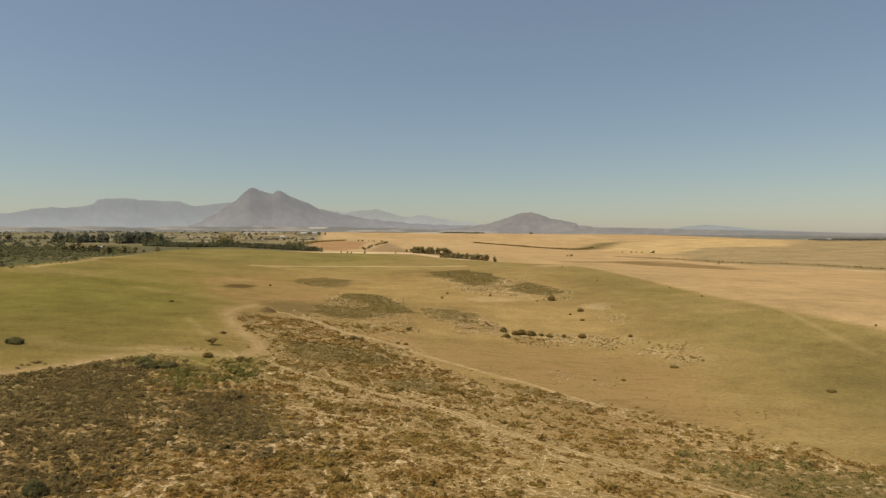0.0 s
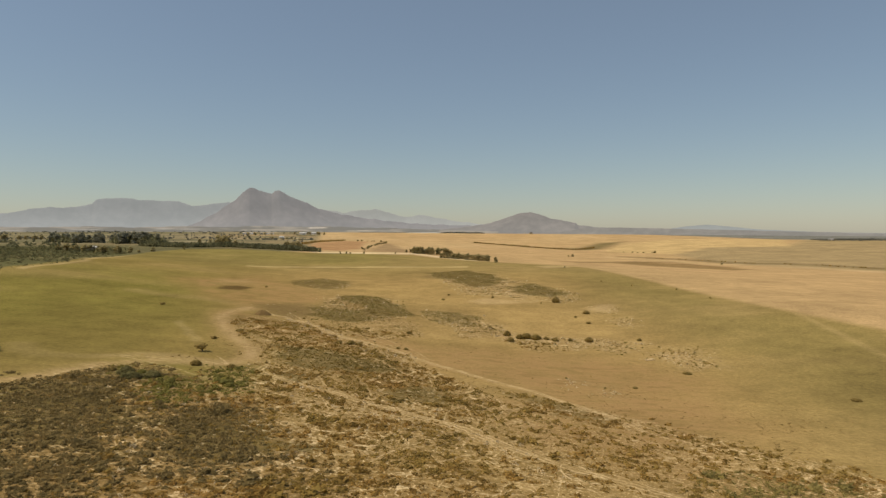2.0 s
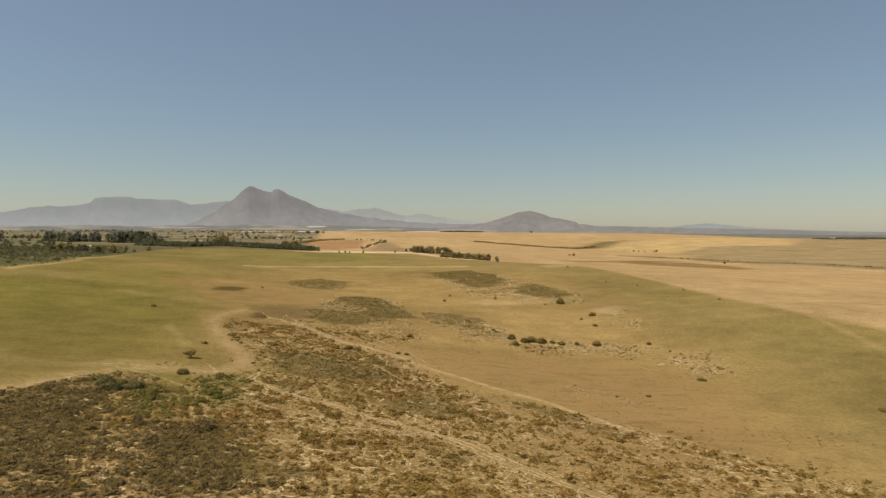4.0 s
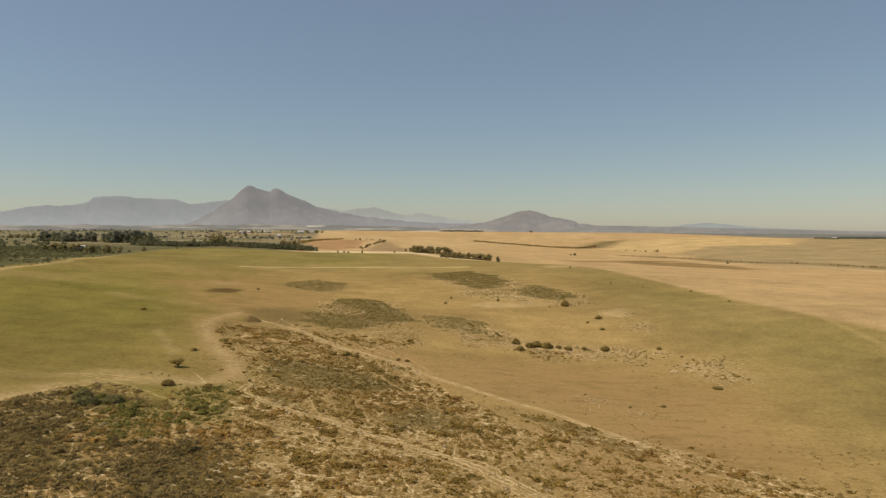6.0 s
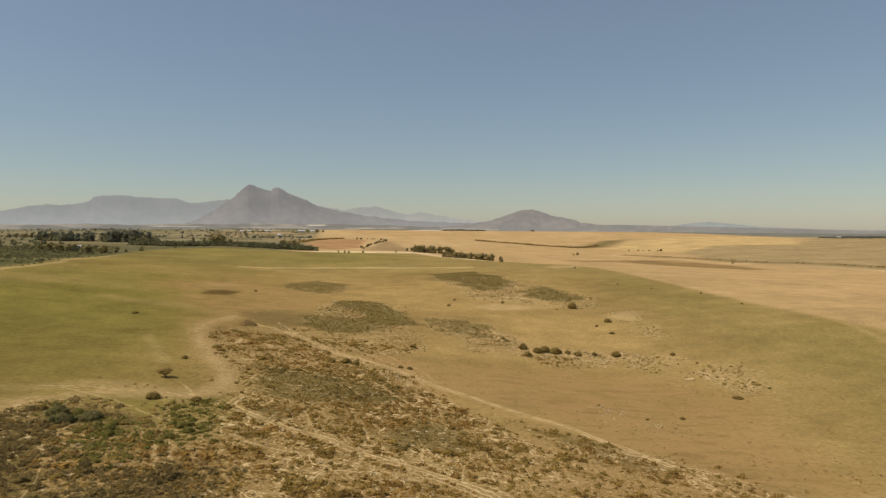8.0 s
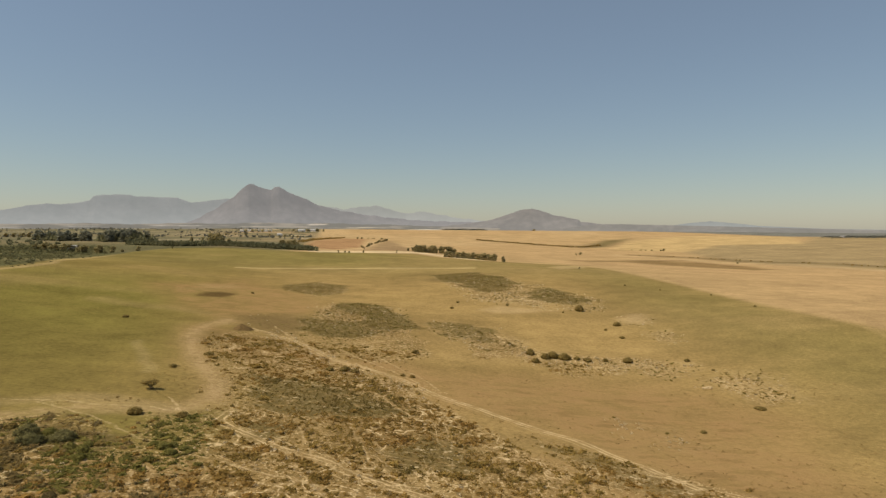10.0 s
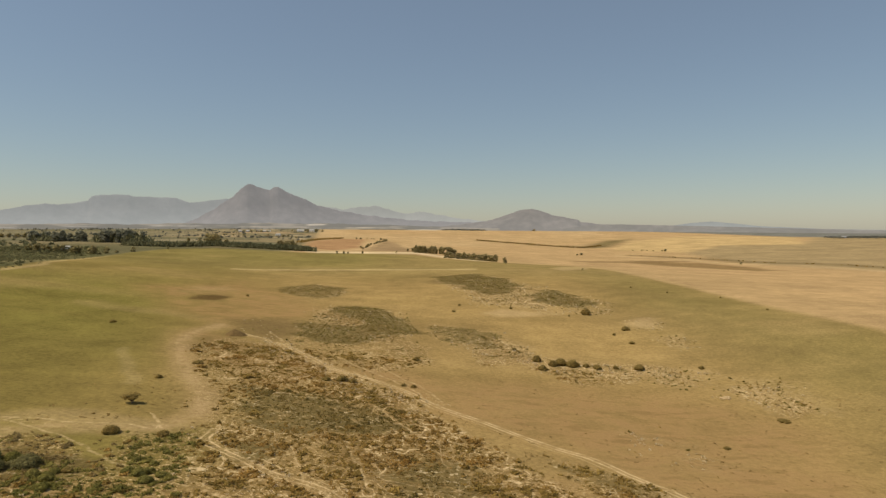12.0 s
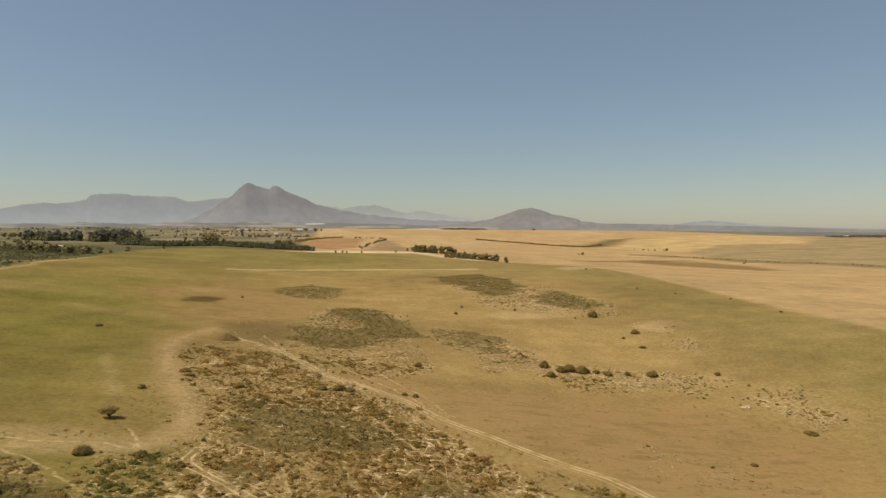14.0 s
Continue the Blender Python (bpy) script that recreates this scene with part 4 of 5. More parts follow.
def leaf_shell(rng, n, centre, radius, size):
    """n small leaves lying over an ellipsoid, each turned a little out of its surface."""
    d = rng.normal(size=(n, 3))
    d[:, 2] = np.abs(d[:, 2]) * 1.1 - 0.25
    d /= np.linalg.norm(d, axis=1)[:, None]
    out = d / np.array(radius)
    out = out / np.linalg.norm(out, axis=1)[:, None] + rng.normal(size=(n, 3)) * 0.40
    side = np.cross(out, rng.normal(size=(n, 3)))
    side /= np.linalg.norm(side, axis=1)[:, None]
    up = np.cross(out, side)
    up /= np.linalg.norm(up, axis=1)[:, None]
    p = np.array(centre) + d * np.array(radius) * rng.uniform(0.90, 1.10, (n, 1))
    k = size * rng.uniform(0.6, 1.4, (n, 1))
    return np.stack([p - side * k, p + side * k, p + up * k * 1.6], 1).reshape(-1, 3), np.arange(3 * n).reshape(-1, 3)


def heath_template(rng):
    """A rounded heath cushion about one metre across: a full body, small leaves lying over it, thin twigs standing out."""
    out = []
    for k in range(rng.integers(2, 4)):
        a, off, r = rng.uniform(0, 6.28), (rng.uniform(0.08, 0.24) if k else 0.0), rng.uniform(0.24, 0.36)
        c, size = (off * math.cos(a), off * math.sin(a), r * 0.25), (r, r * rng.uniform(0.8, 1.1), r * rng.uniform(0.85, 1.15))
        v, f = lump_arrays(rng, 0, 0.12)
        out.append((v * np.array(size) * 0.86 + c, f))
        out.append(leaf_shell(rng, 16, c, size, 0.075))
    v, f = shrub_template(rng, 0, 12)
    out.append((v, f))
    return joined(out)


def shrub_template(rng, clumps, leaves, level=1):
    """A low shrub about one metre across, standing on z = 0: dark heart and many thin twigs."""
    out = []
    for k in range(clumps):
        v, f = lump_arrays(rng, level, 0.22)
        r = rng.uniform(0.22, 0.32) if clumps > 1 else 0.30
        a, off = rng.uniform(0, 6.28), (rng.uniform(0.1, 0.33) if clumps > 1 else 0)
        out.append((v * (r, r, r * 0.85) + (off * math.cos(a), off * math.sin(a), r * 0.5), f))
    d = rng.normal(size=(leaves, 3))
    d[:, 2] = np.abs(d[:, 2]) * 0.9
    d /= np.linalg.norm(d, axis=1)[:, None]
    lobe = 1 + 0.28 * np.sin(2 * np.arctan2(d[:, 1], d[:, 0]) + rng.uniform(0, 6.28)) + 0.16 * np.sin(5 * np.arctan2(d[:, 1], d[:, 0]) + rng.uniform(0, 6.28))
    root = d * (rng.uniform(0.45, 0.95, leaves) ** 0.6 * lobe)[:, None] * (0.42, 0.42, 0.40)
    way = d * 0.8 + (0, 0, 0.55) + rng.normal(size=(leaves, 3)) * 0.45
    way /= np.linalg.norm(way, axis=1)[:, None]
    side = np.cross(way, rng.normal(size=(leaves, 3)))
    side /= np.linalg.norm(side, axis=1)[:, None]
    wide, long = rng.uniform(0.06, 0.12, (leaves, 1)), rng.uniform(0.16, 0.34, (leaves, 1))
    if leaves < 30:
        wide, long = wide * 1.8, long * 1.3
    v = np.stack([root - side * wide, root + side * wide, root + way * long], 1).reshape(-1, 3)
    out.append((v + (0, 0, 0.05), np.arange(3 * leaves).reshape(-1, 3)))
    return joined(out)


def scatter(name, label, spots, sizes, templates, material, seed, squash=(0.38, 0.66)):
    """Plants that nobody could count, as one mesh."""
    rng = np.random.default_rng(seed)
    x, y = spots
    z = surface(x, y)
    which, turn = rng.integers(0, len(templates), len(x)), rng.uniform(0, 6.28, len(x))
    tall = sizes * rng.uniform(*squash, len(x))
    tint = np.clip(0.5 + 0.75 * ripple(x, y, 2.2, 4.4) + rng.uniform(-0.2, 0.2, len(x)), 0, 1)
    vs, fs, ts, n = [], [], [], 0
    for k, (tv, tf) in enumerate(templates):
        m = which == k
        c, s = np.cos(turn[m])[:, None], np.sin(turn[m])[:, None]
        px = (tv[:, 0] * c - tv[:, 1] * s) * sizes[m][:, None] + x[m][:, None]
        py = (tv[:, 0] * s + tv[:, 1] * c) * sizes[m][:, None] + y[m][:, None]
        pz = tv[:, 2] * tall[m][:, None] + z[m][:, None] - 0.05
        cnt = int(m.sum())
        vs.append(np.stack([px, py, pz], -1).reshape(-1, 3))
        fs.append((tf[None] + (np.arange(cnt) * len(tv))[:, None, None]).reshape(-1, 3) + n)
        ts.append(np.repeat(tint[m], len(tv)))
        n += cnt * len(tv)
    me = mesh_of(name, np.concatenate(vs), np.concatenate(fs), material, [("tint", np.concatenate(ts))])
    return tagged(new(name, me), label, "scrub", kind="stuff")


def jittered(rng, x0, x1, y0, y1, step):
    gx, gy = np.meshgrid(np.arange(x0, x1, step), np.arange(y0, y1, step))
    return gx.ravel() + rng.uniform(-0.6, 0.6, gx.size) * step, gy.ravel() + rng.uniform(-0.6, 0.6, gx.size) * step


def off_tracks(x, y):
    k = smooth(np.abs(beside(x, y, FIELD_TRACK)), 1.5, 4.5) * smooth(np.abs(beside(x, y, MAIN_TRACK)), 0.8, 2.4)
    k *= smooth(np.abs(beside(x, y, SAND_TRACK)), 0.7, 2.4)
    for w, line in TRAILS:
        k *= smooth(np.abs(beside(x, y, line)), w * 0.6, w * 2)
    return k


GREY_RINGS = (PATCHES[3][2], MATS[-4][1], MATS[-3][1])
DARK_RINGS = ([(-92, 142), (-71, 145), (-60, 131), (-54, 119), (-46, 98), (-42, 80), (-44, 66), (-66, 66), (-92, 95)], [(-51, 121), (-49, 127), (-45, 130), (-39, 128), (-35, 117), (-26, 106), (-28, 96), (-44, 103)],
              [(-92, 166), (-72, 164), (-62, 156), (-57, 148), (-66, 142), (-90, 140)])
CLOSE_RING = [(-52, 64), (-50, 84), (-36, 98), (-22, 94), (-8, 80), (-12, 64)]
NEAR_RING = [(-64, 140), (-42, 136), (-22, 114), (-4, 92), (-2, 60), (-62, 58)]
OLIVE_RING = [(40, 106), (49, 117), (57, 114), (68, 111), (92, 98), (76, 84), (48, 90)]
GREEN_RINGS = ([(-64, 149), (-57, 149), (-51, 140), (-50, 131), (-55, 127), (-61, 136)], [(-58, 167), (-52, 168), (-44, 152), (-42, 141), (-47, 141), (-52, 152)], [(-77, 156), (-74, 157), (-69, 150), (-73, 148)])


def plant_scrub():
    rng = np.random.default_rng(11)
    fine = [heath_template(rng) for _ in range(24)]
    coarse = [shrub_template(rng, 1, 14, 0) for _ in range(8)]
    # the near slopes
    x, y = jittered(rng, -112, 100, 58, 262, 0.72)
    d = scrub_density(x, y)
    thick = 0.30 + 0.42 * smooth(d, 0.85, 1.0) * smooth(x, 0, -30)
    for ring in (*DARK_RINGS, OLIVE_RING, CLOSE_RING):
        thick = np.maximum(thick, 1.0 * smooth(inside(x, y, ring) + 4 * ripple(x, y, 6, 2.0), -4, 4))
    thick = np.maximum(thick, 0.72 * smooth(inside(x, y, NEAR_RING) + 5 * ripple(x, y, 9, 2.0), -6, 6))
    d = d * (thick + (1 - thick) * smooth(ripple(x, y, 1.3, 8.0) + 0.5 * ripple(x, y, 5.0, 3.0), -0.65, 0.05)) * off_tracks(x, y) * (1 - sandy_runs(x, y))
    keep = rng.uniform(0, 1, x.shape) < np.minimum(1, d * 1.0)
    x, y = x[keep], y[keep]
    size = np.clip(rng.lognormal(-0.30, 0.42, x.shape) * (0.78 + 0.45 * smooth(ripple(x, y, 1.3, 8.0), -0.3, 0.5)), 0.22, 2.1) * (1 - 0.25 * matted(x, y)) * (1 - 0.45 * smooth(x, 38, 46) * smooth(y, 195, 210))
    grey, green = np.zeros(x.shape, bool), np.zeros(x.shape, bool)
    for ring in GREY_RINGS:
        grey |= inside(x, y, ring) + 5 * ripple(x, y, 6, 2.0) > rng.uniform(-3, 4, x.shape)
    dark = np.zeros(x.shape, bool)
    for ring in DARK_RINGS:
        dark |= inside(x, y, ring) + 5 * ripple(x, y, 6, 2.0) > rng.uniform(-9, 8, x.shape)
    size = np.where(dark, size * 1.15, size) * np.where(rng.uniform(0, 1, x.shape) < 0.05, 1.7, 1.0)
    olive = inside(x, y, OLIVE_RING) + 3 * ripple(x, y, 6, 2.0) > rng.uniform(-3, 4, x.shape)
    for ring in GREEN_RINGS:
        green |= inside(x, y, ring) + 2 * ripple(x, y, 5, 2.0) > rng.uniform(-3, 3, x.shape)
    grey &= ~green & ~olive & ~dark
    dark &= ~green
    brown = ~grey & ~green & ~olive & ~dark
    scatter("dark_heath_scrub", "dense dark brown heath shrubs on the slope", (x[dark], y[dark]), size[dark], fine, DARK_HEATH, 28)
    scatter("olive_scrub", "low olive-green heath shrubs in a dense patch", (x[olive], y[olive]), size[olive], fine, OLIVE_HEATH, 27)
    scatter("brown_heath_scrub", "dense brown heath shrubs on sandy ground", (x[brown], y[brown]), size[brown], fine, HEATH, 21)
    scatter("grey_green_scrub", "grey-green low heath shrubs in dense patches", (x[grey], y[grey]), size[grey], fine, GREY_HEATH, 22)
    scatter("green_shrubs", "yellow-green leafy shrubs beside the sandy track", (x[green], y[green]), size[green] * 0.95, fine, GREEN_LEAF, 23)
    # a second, taller storey where the heath and the leafy shrubs close up
    for name, label, rings, step, share, material, seed in (
            ("heath_thicket", "tall dark heath thicket on the near slope", DARK_RINGS[:2], 1.15, 0.75, DARK_HEATH, 31),
            ("leafy_thicket", "dense yellow-green leafy shrubs beside the heath", GREEN_RINGS[:2], 1.1, 0.6, GREEN_LEAF, 32)):
        pick = np.random.default_rng(seed)
        x, y = jittered(pick, -96, -20, 62, 172, step)
        k = np.zeros(x.shape)
        for ring in rings:
            k = np.maximum(k, smooth(inside(x, y, ring) + 3 * ripple(x, y, 5, 2.0), -3, 3))
        keep = pick.uniform(0, 1, x.shape) < k * share * smooth(ripple(x, y, 3.5, 6.0), -0.75, 0.1) * off_tracks(x, y)
        x, y = x[keep], y[keep]
        scatter(name, label, (x, y), np.clip(pick.lognormal(0.08, 0.25, x.shape), 0.7, 1.9), fine, material, seed, (0.5, 0.8))
    # far patches
    x, y = jittered(rng, -140, 130, 262, 510, 0.72)
    close = matted(x, y)
    d = np.maximum(scrub_density(x, y) * smooth(ripple(x, y, 2.8, 5.5), -0.35, 0.15) * 0.75 * (1 - sandy_runs(x, y)), close * (0.75 + 0.25 * smooth(ripple(x, y, 4.0, 2.2), -0.3, 0.2))) * off_tracks(x, y)
    keep = rng.uniform(0, 1, x.shape) < d * 1.0
    x, y = x[keep], y[keep]
    far_size = np.clip(rng.lognormal(-0.4, 0.35, x.shape), 0.3, 1.4) * np.where(rng.uniform(0, 1, x.shape) < 0.05, 1.6, 1.0)
    scatter("far_heath_scrub", "grey-brown heath patches on the far slope", (x, y), far_size, coarse, FAR_HEATH, 24, (0.16, 0.30))
    # shrublets standing apart on the stony stretches
    x, y = jittered(rng, -95, 100, 175, 480, 1.55)
    keep = rng.uniform(0, 1, x.shape) < 0.65 * stony(x, y) * smooth(ripple(x, y, 3.0, 7.7), -0.5, 0.2) * off_tracks(x, y)
    x, y = x[keep], y[keep]
    scatter("stony_shrublets", "small dark shrublets apart on pale stony ground", (x, y), np.clip(rng.lognormal(-0.4, 0.4, x.shape), 0.3, 1.4), coarse, FAR_HEATH, 30, (0.35, 0.6))
    # scattered single shrubs and straw tufts over the grazed slope
    x, y = jittered(rng, -100, 130, 60, 360, 2.2)
    grazed = smooth(inside(x, y, GREEN_LEFT), 4, -10) * smooth(inside(x, y, GRASS_RIGHT), 4, -8)
    clump = smooth(ripple(x, y, 9.0, 1.0) + 0.6 * ripple(x, y, 22.0, 4.0), -0.1, 1.1)
    keep = rng.uniform(0, 1, x.shape) < (0.004 + 0.12 * clump) * smooth(x, 70, 30) * grazed * off_tracks(x, y) * smooth(y, 360, 240) * (0.35 + 0.65 * smooth(y, 230, 130))
    x, y = x[keep], y[keep]
    scatter("scattered_shrubs", "small brown shrubs dotted over grazed grass", (x, y), rng.uniform(0.25, 0.75, x.shape), coarse, HEATH, 25)
    x, y = jittered(rng, -110, 120, 60, 250, 1.0)
    grazed = smooth(inside(x, y, GREEN_LEFT), 2, -10) * smooth(inside(x, y, GRASS_RIGHT), 4, -8)
    keep = rng.uniform(0, 1, x.shape) < (0.05 + 0.28 * smooth(ripple(x, y, 5.0, 2.0), -0.2, 0.9)) * grazed * off_tracks(x, y) * (1 - 0.9 * matted(x, y))
    x, y = x[keep], y[keep]
    tufts = [spray_arrays(rng, 9, 0.7, 0.3) for _ in range(5)]
    tufts = [(v * (0.35, 0.35, 0.30), f) for v, f in tufts]
    scatter("straw_tufts", "dry straw-coloured grass tufts", (x, y), rng.uniform(0.5, 1.2, x.shape), tufts, TUFT, 26)

    # bleached grass tussocks round the heath patches and between the shrubs
    spots = []
    for share, step, hide, ring in PALE_RINGS:
        px, py = np.array(ring).T
        x, y = jittered(rng, px.min() - 6, px.max() + 6, py.min() - 6, py.max() + 6, step)
        k = smooth(inside(x, y, ring) + 5 * ripple(x, y, 5, 3.0), -5, 3) * (1 - hide * matted(x, y)) * smooth(ripple(x, y, 2.0, 6.6), -0.4, 0.3)
        keep = rng.uniform(0, 1, x.shape) < share * k
        spots.append((x[keep], y[keep]))
    x, y = np.concatenate([q[0] for q in spots]), np.concatenate([q[1] for q in spots])
    size = np.clip(rng.lognormal(-0.35, 0.4, x.shape), 0.3, 1.4)
    pale = [(v * (0.40, 0.40, 0.45), f) for v, f in (spray_arrays(rng, 16, 0.6, 0.2) for _ in range(6))]
    scatter("bleached_tussocks", "bleached pale grass tussocks among dark heath", (x, y), size, pale, PALE_TUFT, 29, (0.5, 0.9))


plant_scrub()


# ---- things: helpers ----
def part(name, arrays, material, parent, label="", smooth_faces=True):
    ob = new(name, mesh_of(name, arrays[0], arrays[1], material, smooth_faces=smooth_faces))
    ob.parent = parent
    return tagged(ob, label) if label else ob


def limb(a, b, r0, r1, n=6):
    """A tapered limb from a to b."""
    a, b = Vector(a), Vector(b)
    q = (b - a).to_track_quat("Z", "Y")
    v = []
    for c, r in ((a, r0), (a.lerp(b, 0.5) + q @ Vector((r0 * 0.4, 0, 0)), (r0 + r1) / 2), (b, r1)):
        v += [c + q @ Vector((r * math.cos(6.2832 * k / n), r * math.sin(6.2832 * k / n), 0)) for k in range(n)]
    v.append(b)
    f = []
    for ring in range(2):
        for k in range(n):
            i, j = ring * n + k, ring * n + (k + 1) % n
            f += [(i, j, j + n), (i, j + n, i + n)]
    f += [(2 * n + k, 2 * n + (k + 1) % n, 3 * n) for k in range(n)]
    return np.array([tuple(p) for p in v]), np.array(f)


def make_bush(seed, leaf=None):
    """A dome-shaped bush one metre wide and about 0.65 m high."""
    rng = np.random.default_rng(seed)
    root = new("bush")
    for k in range(4):
        a = k * 1.6 + rng.uniform(0, 0.8)
        part("stem", limb((0.03 * math.cos(a), 0.03 * math.sin(a), -0.05), (0.22 * math.cos(a), 0.22 * math.sin(a), 0.35), 0.025, 0.01, 5), BARK, root)
    pieces = []
    domes = [((0, 0, 0.16), (0.38, 0.35, 0.42))]
    for k in range(6):
        a, off, r = k * 1.05 + rng.uniform(0, 0.7), rng.uniform(0.18, 0.32), rng.uniform(0.15, 0.23)
        domes.append(((off * math.cos(a), off * math.sin(a), rng.uniform(0.06, 0.24)), (r, r, r * rng.uniform(0.9, 1.25))))
    for c, r in domes:
        v, f = lump_arrays(rng, 2, 0.10)
        pieces.append((v * np.array(r) * 0.90 + c, f))
        pieces.append(leaf_shell(rng, int(2200 * r[0] * r[0]) + 60, c, r, 0.030))
        pieces.append(leaf_shell(rng, int(500 * r[0] * r[0]) + 14, c, np.array(r) * 1.09, 0.024))
    part("foliage", joined(pieces), leaf or BUSH_LEAF, root)
    return root


def make_spreading_tree(seed, leaf):
    """A small flat-topped tree one metre wide and high, its limbs fanning out from a short leaning trunk."""
    rng = np.random.default_rng(seed)
    root = new("tree")
    wood = [limb((0.02, 0, -0.03), (0.06, 0.01, 0.26), 0.05, 0.036, 7)]
    pieces = []
    for x, y, z, r in ((-0.36, 0.05, 0.66, 0.20), (-0.14, -0.12, 0.72, 0.25), (0.08, 0.10, 0.76, 0.27), (0.29, -0.06, 0.72, 0.22), (0.02, -0.22, 0.56, 0.21), (-0.10, 0.22, 0.58, 0.22), (0.14, 0.02, 0.46, 0.20), (-0.20, 0.0, 0.50, 0.18)):
        wood.append(limb((0.06, 0.01, 0.22), (x * 0.9, y * 0.9, z - 0.05), 0.022, 0.008, 5))
        v, f = lump_arrays(rng, 1, 0.2)
        pieces.append((v * (r * 0.75, r * 0.75, r * 0.5) + (x, y, z), f))
        pieces.append(leaf_shell(rng, 150, (x, y, z), (r, r, r * 0.72), 0.026))
    trunk = part("trunk", wood[0], BARK, root)
    for w in wood[1:]:
        part("limb", w, BARK, trunk)
    part("crown", joined(pieces), leaf, root)
    return root


def make_tree(seed, leaf, slim):
    """A tree of unit height: trunk, limbs and a loose crown of clumps. slim: how narrow the crown is."""
    rng = np.random.default_rng(seed)
    root = new("tree")
    wood = [limb((0, 0, -0.02), (0.01, 0.01, 0.55), 0.028, 0.016, 7)]
    ends = []
    for k in range(6):
        a = k * 1.05 + rng.uniform(0, 0.6)
        h, r = rng.uniform(0.06, 0.5), rng.uniform(0.13, 0.26) * slim
        e = (r * math.cos(a), r * math.sin(a), h + rng.uniform(0.14, 0.28))
        wood.append(limb((0.005, 0.005, h), e, 0.013, 0.005, 5))
        ends.append(e)
    part("trunk", joined(wood), BARK, root)
    ends += [(0.0, 0.0, 0.82), (0.05 * slim, -0.04, 0.68), (-0.07 * slim, 0.05, 0.75)]
    for k in range(5):
        a = k * 1.257 + rng.uniform(0, 0.7)
        ends.append((0.15 * slim * math.cos(a), 0.15 * slim * math.sin(a), rng.uniform(0.10, 0.26)))
    pieces = []
    for e in ends:
        r = rng.uniform(0.10, 0.17) * (0.5 + 0.5 * slim)
        c = np.array(e) + rng.normal(size=3) * 0.03
        size = (r, r, r * rng.uniform(0.85, 1.15))
        v, f = lump_arrays(rng, 1, 0.18)
        pieces.append((v * np.array(size) * 0.88 + c, f))
        pieces.append(leaf_shell(rng, 70, c, size, 0.022))
        pieces.append(leaf_shell(rng, 14, c, np.array(size) * 1.12, 0.022))
    part("crown", joined(pieces), leaf, root)
    return root


def stand(x, y, turn, sx, sz, sink=0.05):
    return Matrix.LocRotScale((x, y, height(x, y) - sink), Euler((0, 0, turn)), (sx, sx, sz))


class Plants:
    """Plants kept at unit size and scaled as they are placed; the first of each kind is used itself, later ones are copies."""

    def __init__(self, roots):
        self.roots, self.used, self.k = roots, set(), 0

    def place(self, m, label, category, group=""):
        r = self.roots[self.k % len(self.roots)]
        self.k += 1
        if r.name in self.used:
            made = copy_thing(r, Matrix.Identity(4))
        else:
            self.used.add(r.name)
            made = r
        made.matrix_basis = m
        return tagged(made, label, category, group)


rnd = random.Random(5)
bushes = Plants([make_bush(s) for s in (1, 2, 3, 4, 5)])


evergreens = Plants([make_bush(s, EVERGREEN) for s in (41, 42, 43)])


def bush_at(x, y, wide, tall, label, group="", kind=bushes):
    kind.place(stand(x, y, rnd.uniform(0, 6.28), wide, tall / 0.72), label, "bush", group)


# row of bushes in the hollow
for x, y, w, h in ((26.0, 271.5, 3.7, 2.6), (26.3, 260.5, 3.2, 2.1), (30.5, 266.5, 3.7, 2.4), (33.5, 268.2, 4.8, 2.6), (37.1, 266.8, 5.5, 2.6), (41.4, 266.4, 2.6, 1.5),
                   (44.8, 264.9, 3.3, 1.7), (50.8, 264.9, 2.2, 1.5), (58.4, 264.3, 3.8, 2.3)):
    bush_at(x, y, w, h, "dark olive round bush in a loose row of bushes", "bushes in the hollow")
# single bushes on the dry slope
for x, y, w, h in ((78.5, 264.2, 2.3, 1.4), (82.9, 253.4, 1.1, 0.7), (60.0, 348.6, 4.6, 3.9), (69.0, 316.8, 4.0, 2.1), (65.5, 296.5, 2.6, 1.1), (62.4, 309.9, 1.6, 1.1),
                   (51.7, 346.1, 1.3, 0.8), (79.4, 215.7, 3.5, 0.9), (56.0, 195.6, 1.9, 0.7), (-14.3, 260.3, 2.3, 1.4), (20.0, 286.0, 2.0, 1.2), (-13.4, 226.6, 2.0, 1.0),
                   (-16.1, 227.1, 1.7, 0.9), (2.6, 368.4, 1.9, 1.1), (-0.6, 351.5, 2.1, 1.2), (27.0, 361.5, 1.8, 1.3), (105.1, 431.5, 1.7, 1.0), (119.5, 411.0, 1.3, 1.0),
                   (109.9, 178.0, 3.4, 0.9), (140.0, 390.3, 1.5, 1.1), (141.3, 345.0, 1.6, 1.0), (173.8, 253.2, 1.1, 1.1)):
    bush_at(x, y, w, h, "wide low dark bush alone on dry grass" if w > 3 else "small dark bush alone on dry grass", "bushes on the dry slope")
# bushes on and beside the green field
for x, y, w, h in ((-72.4, 207.5, 2.1, 1.1), (-119.8, 278.0, 2.8, 1.1), (-100.3, 366.0, 1.7, 1.1), (-70.7, 226.5, 3.4, 1.1)):
    bush_at(x, y, w, h, "dark round bush on the green field" if w > 3 else "small dark bush on the green field", "bushes on the green field")
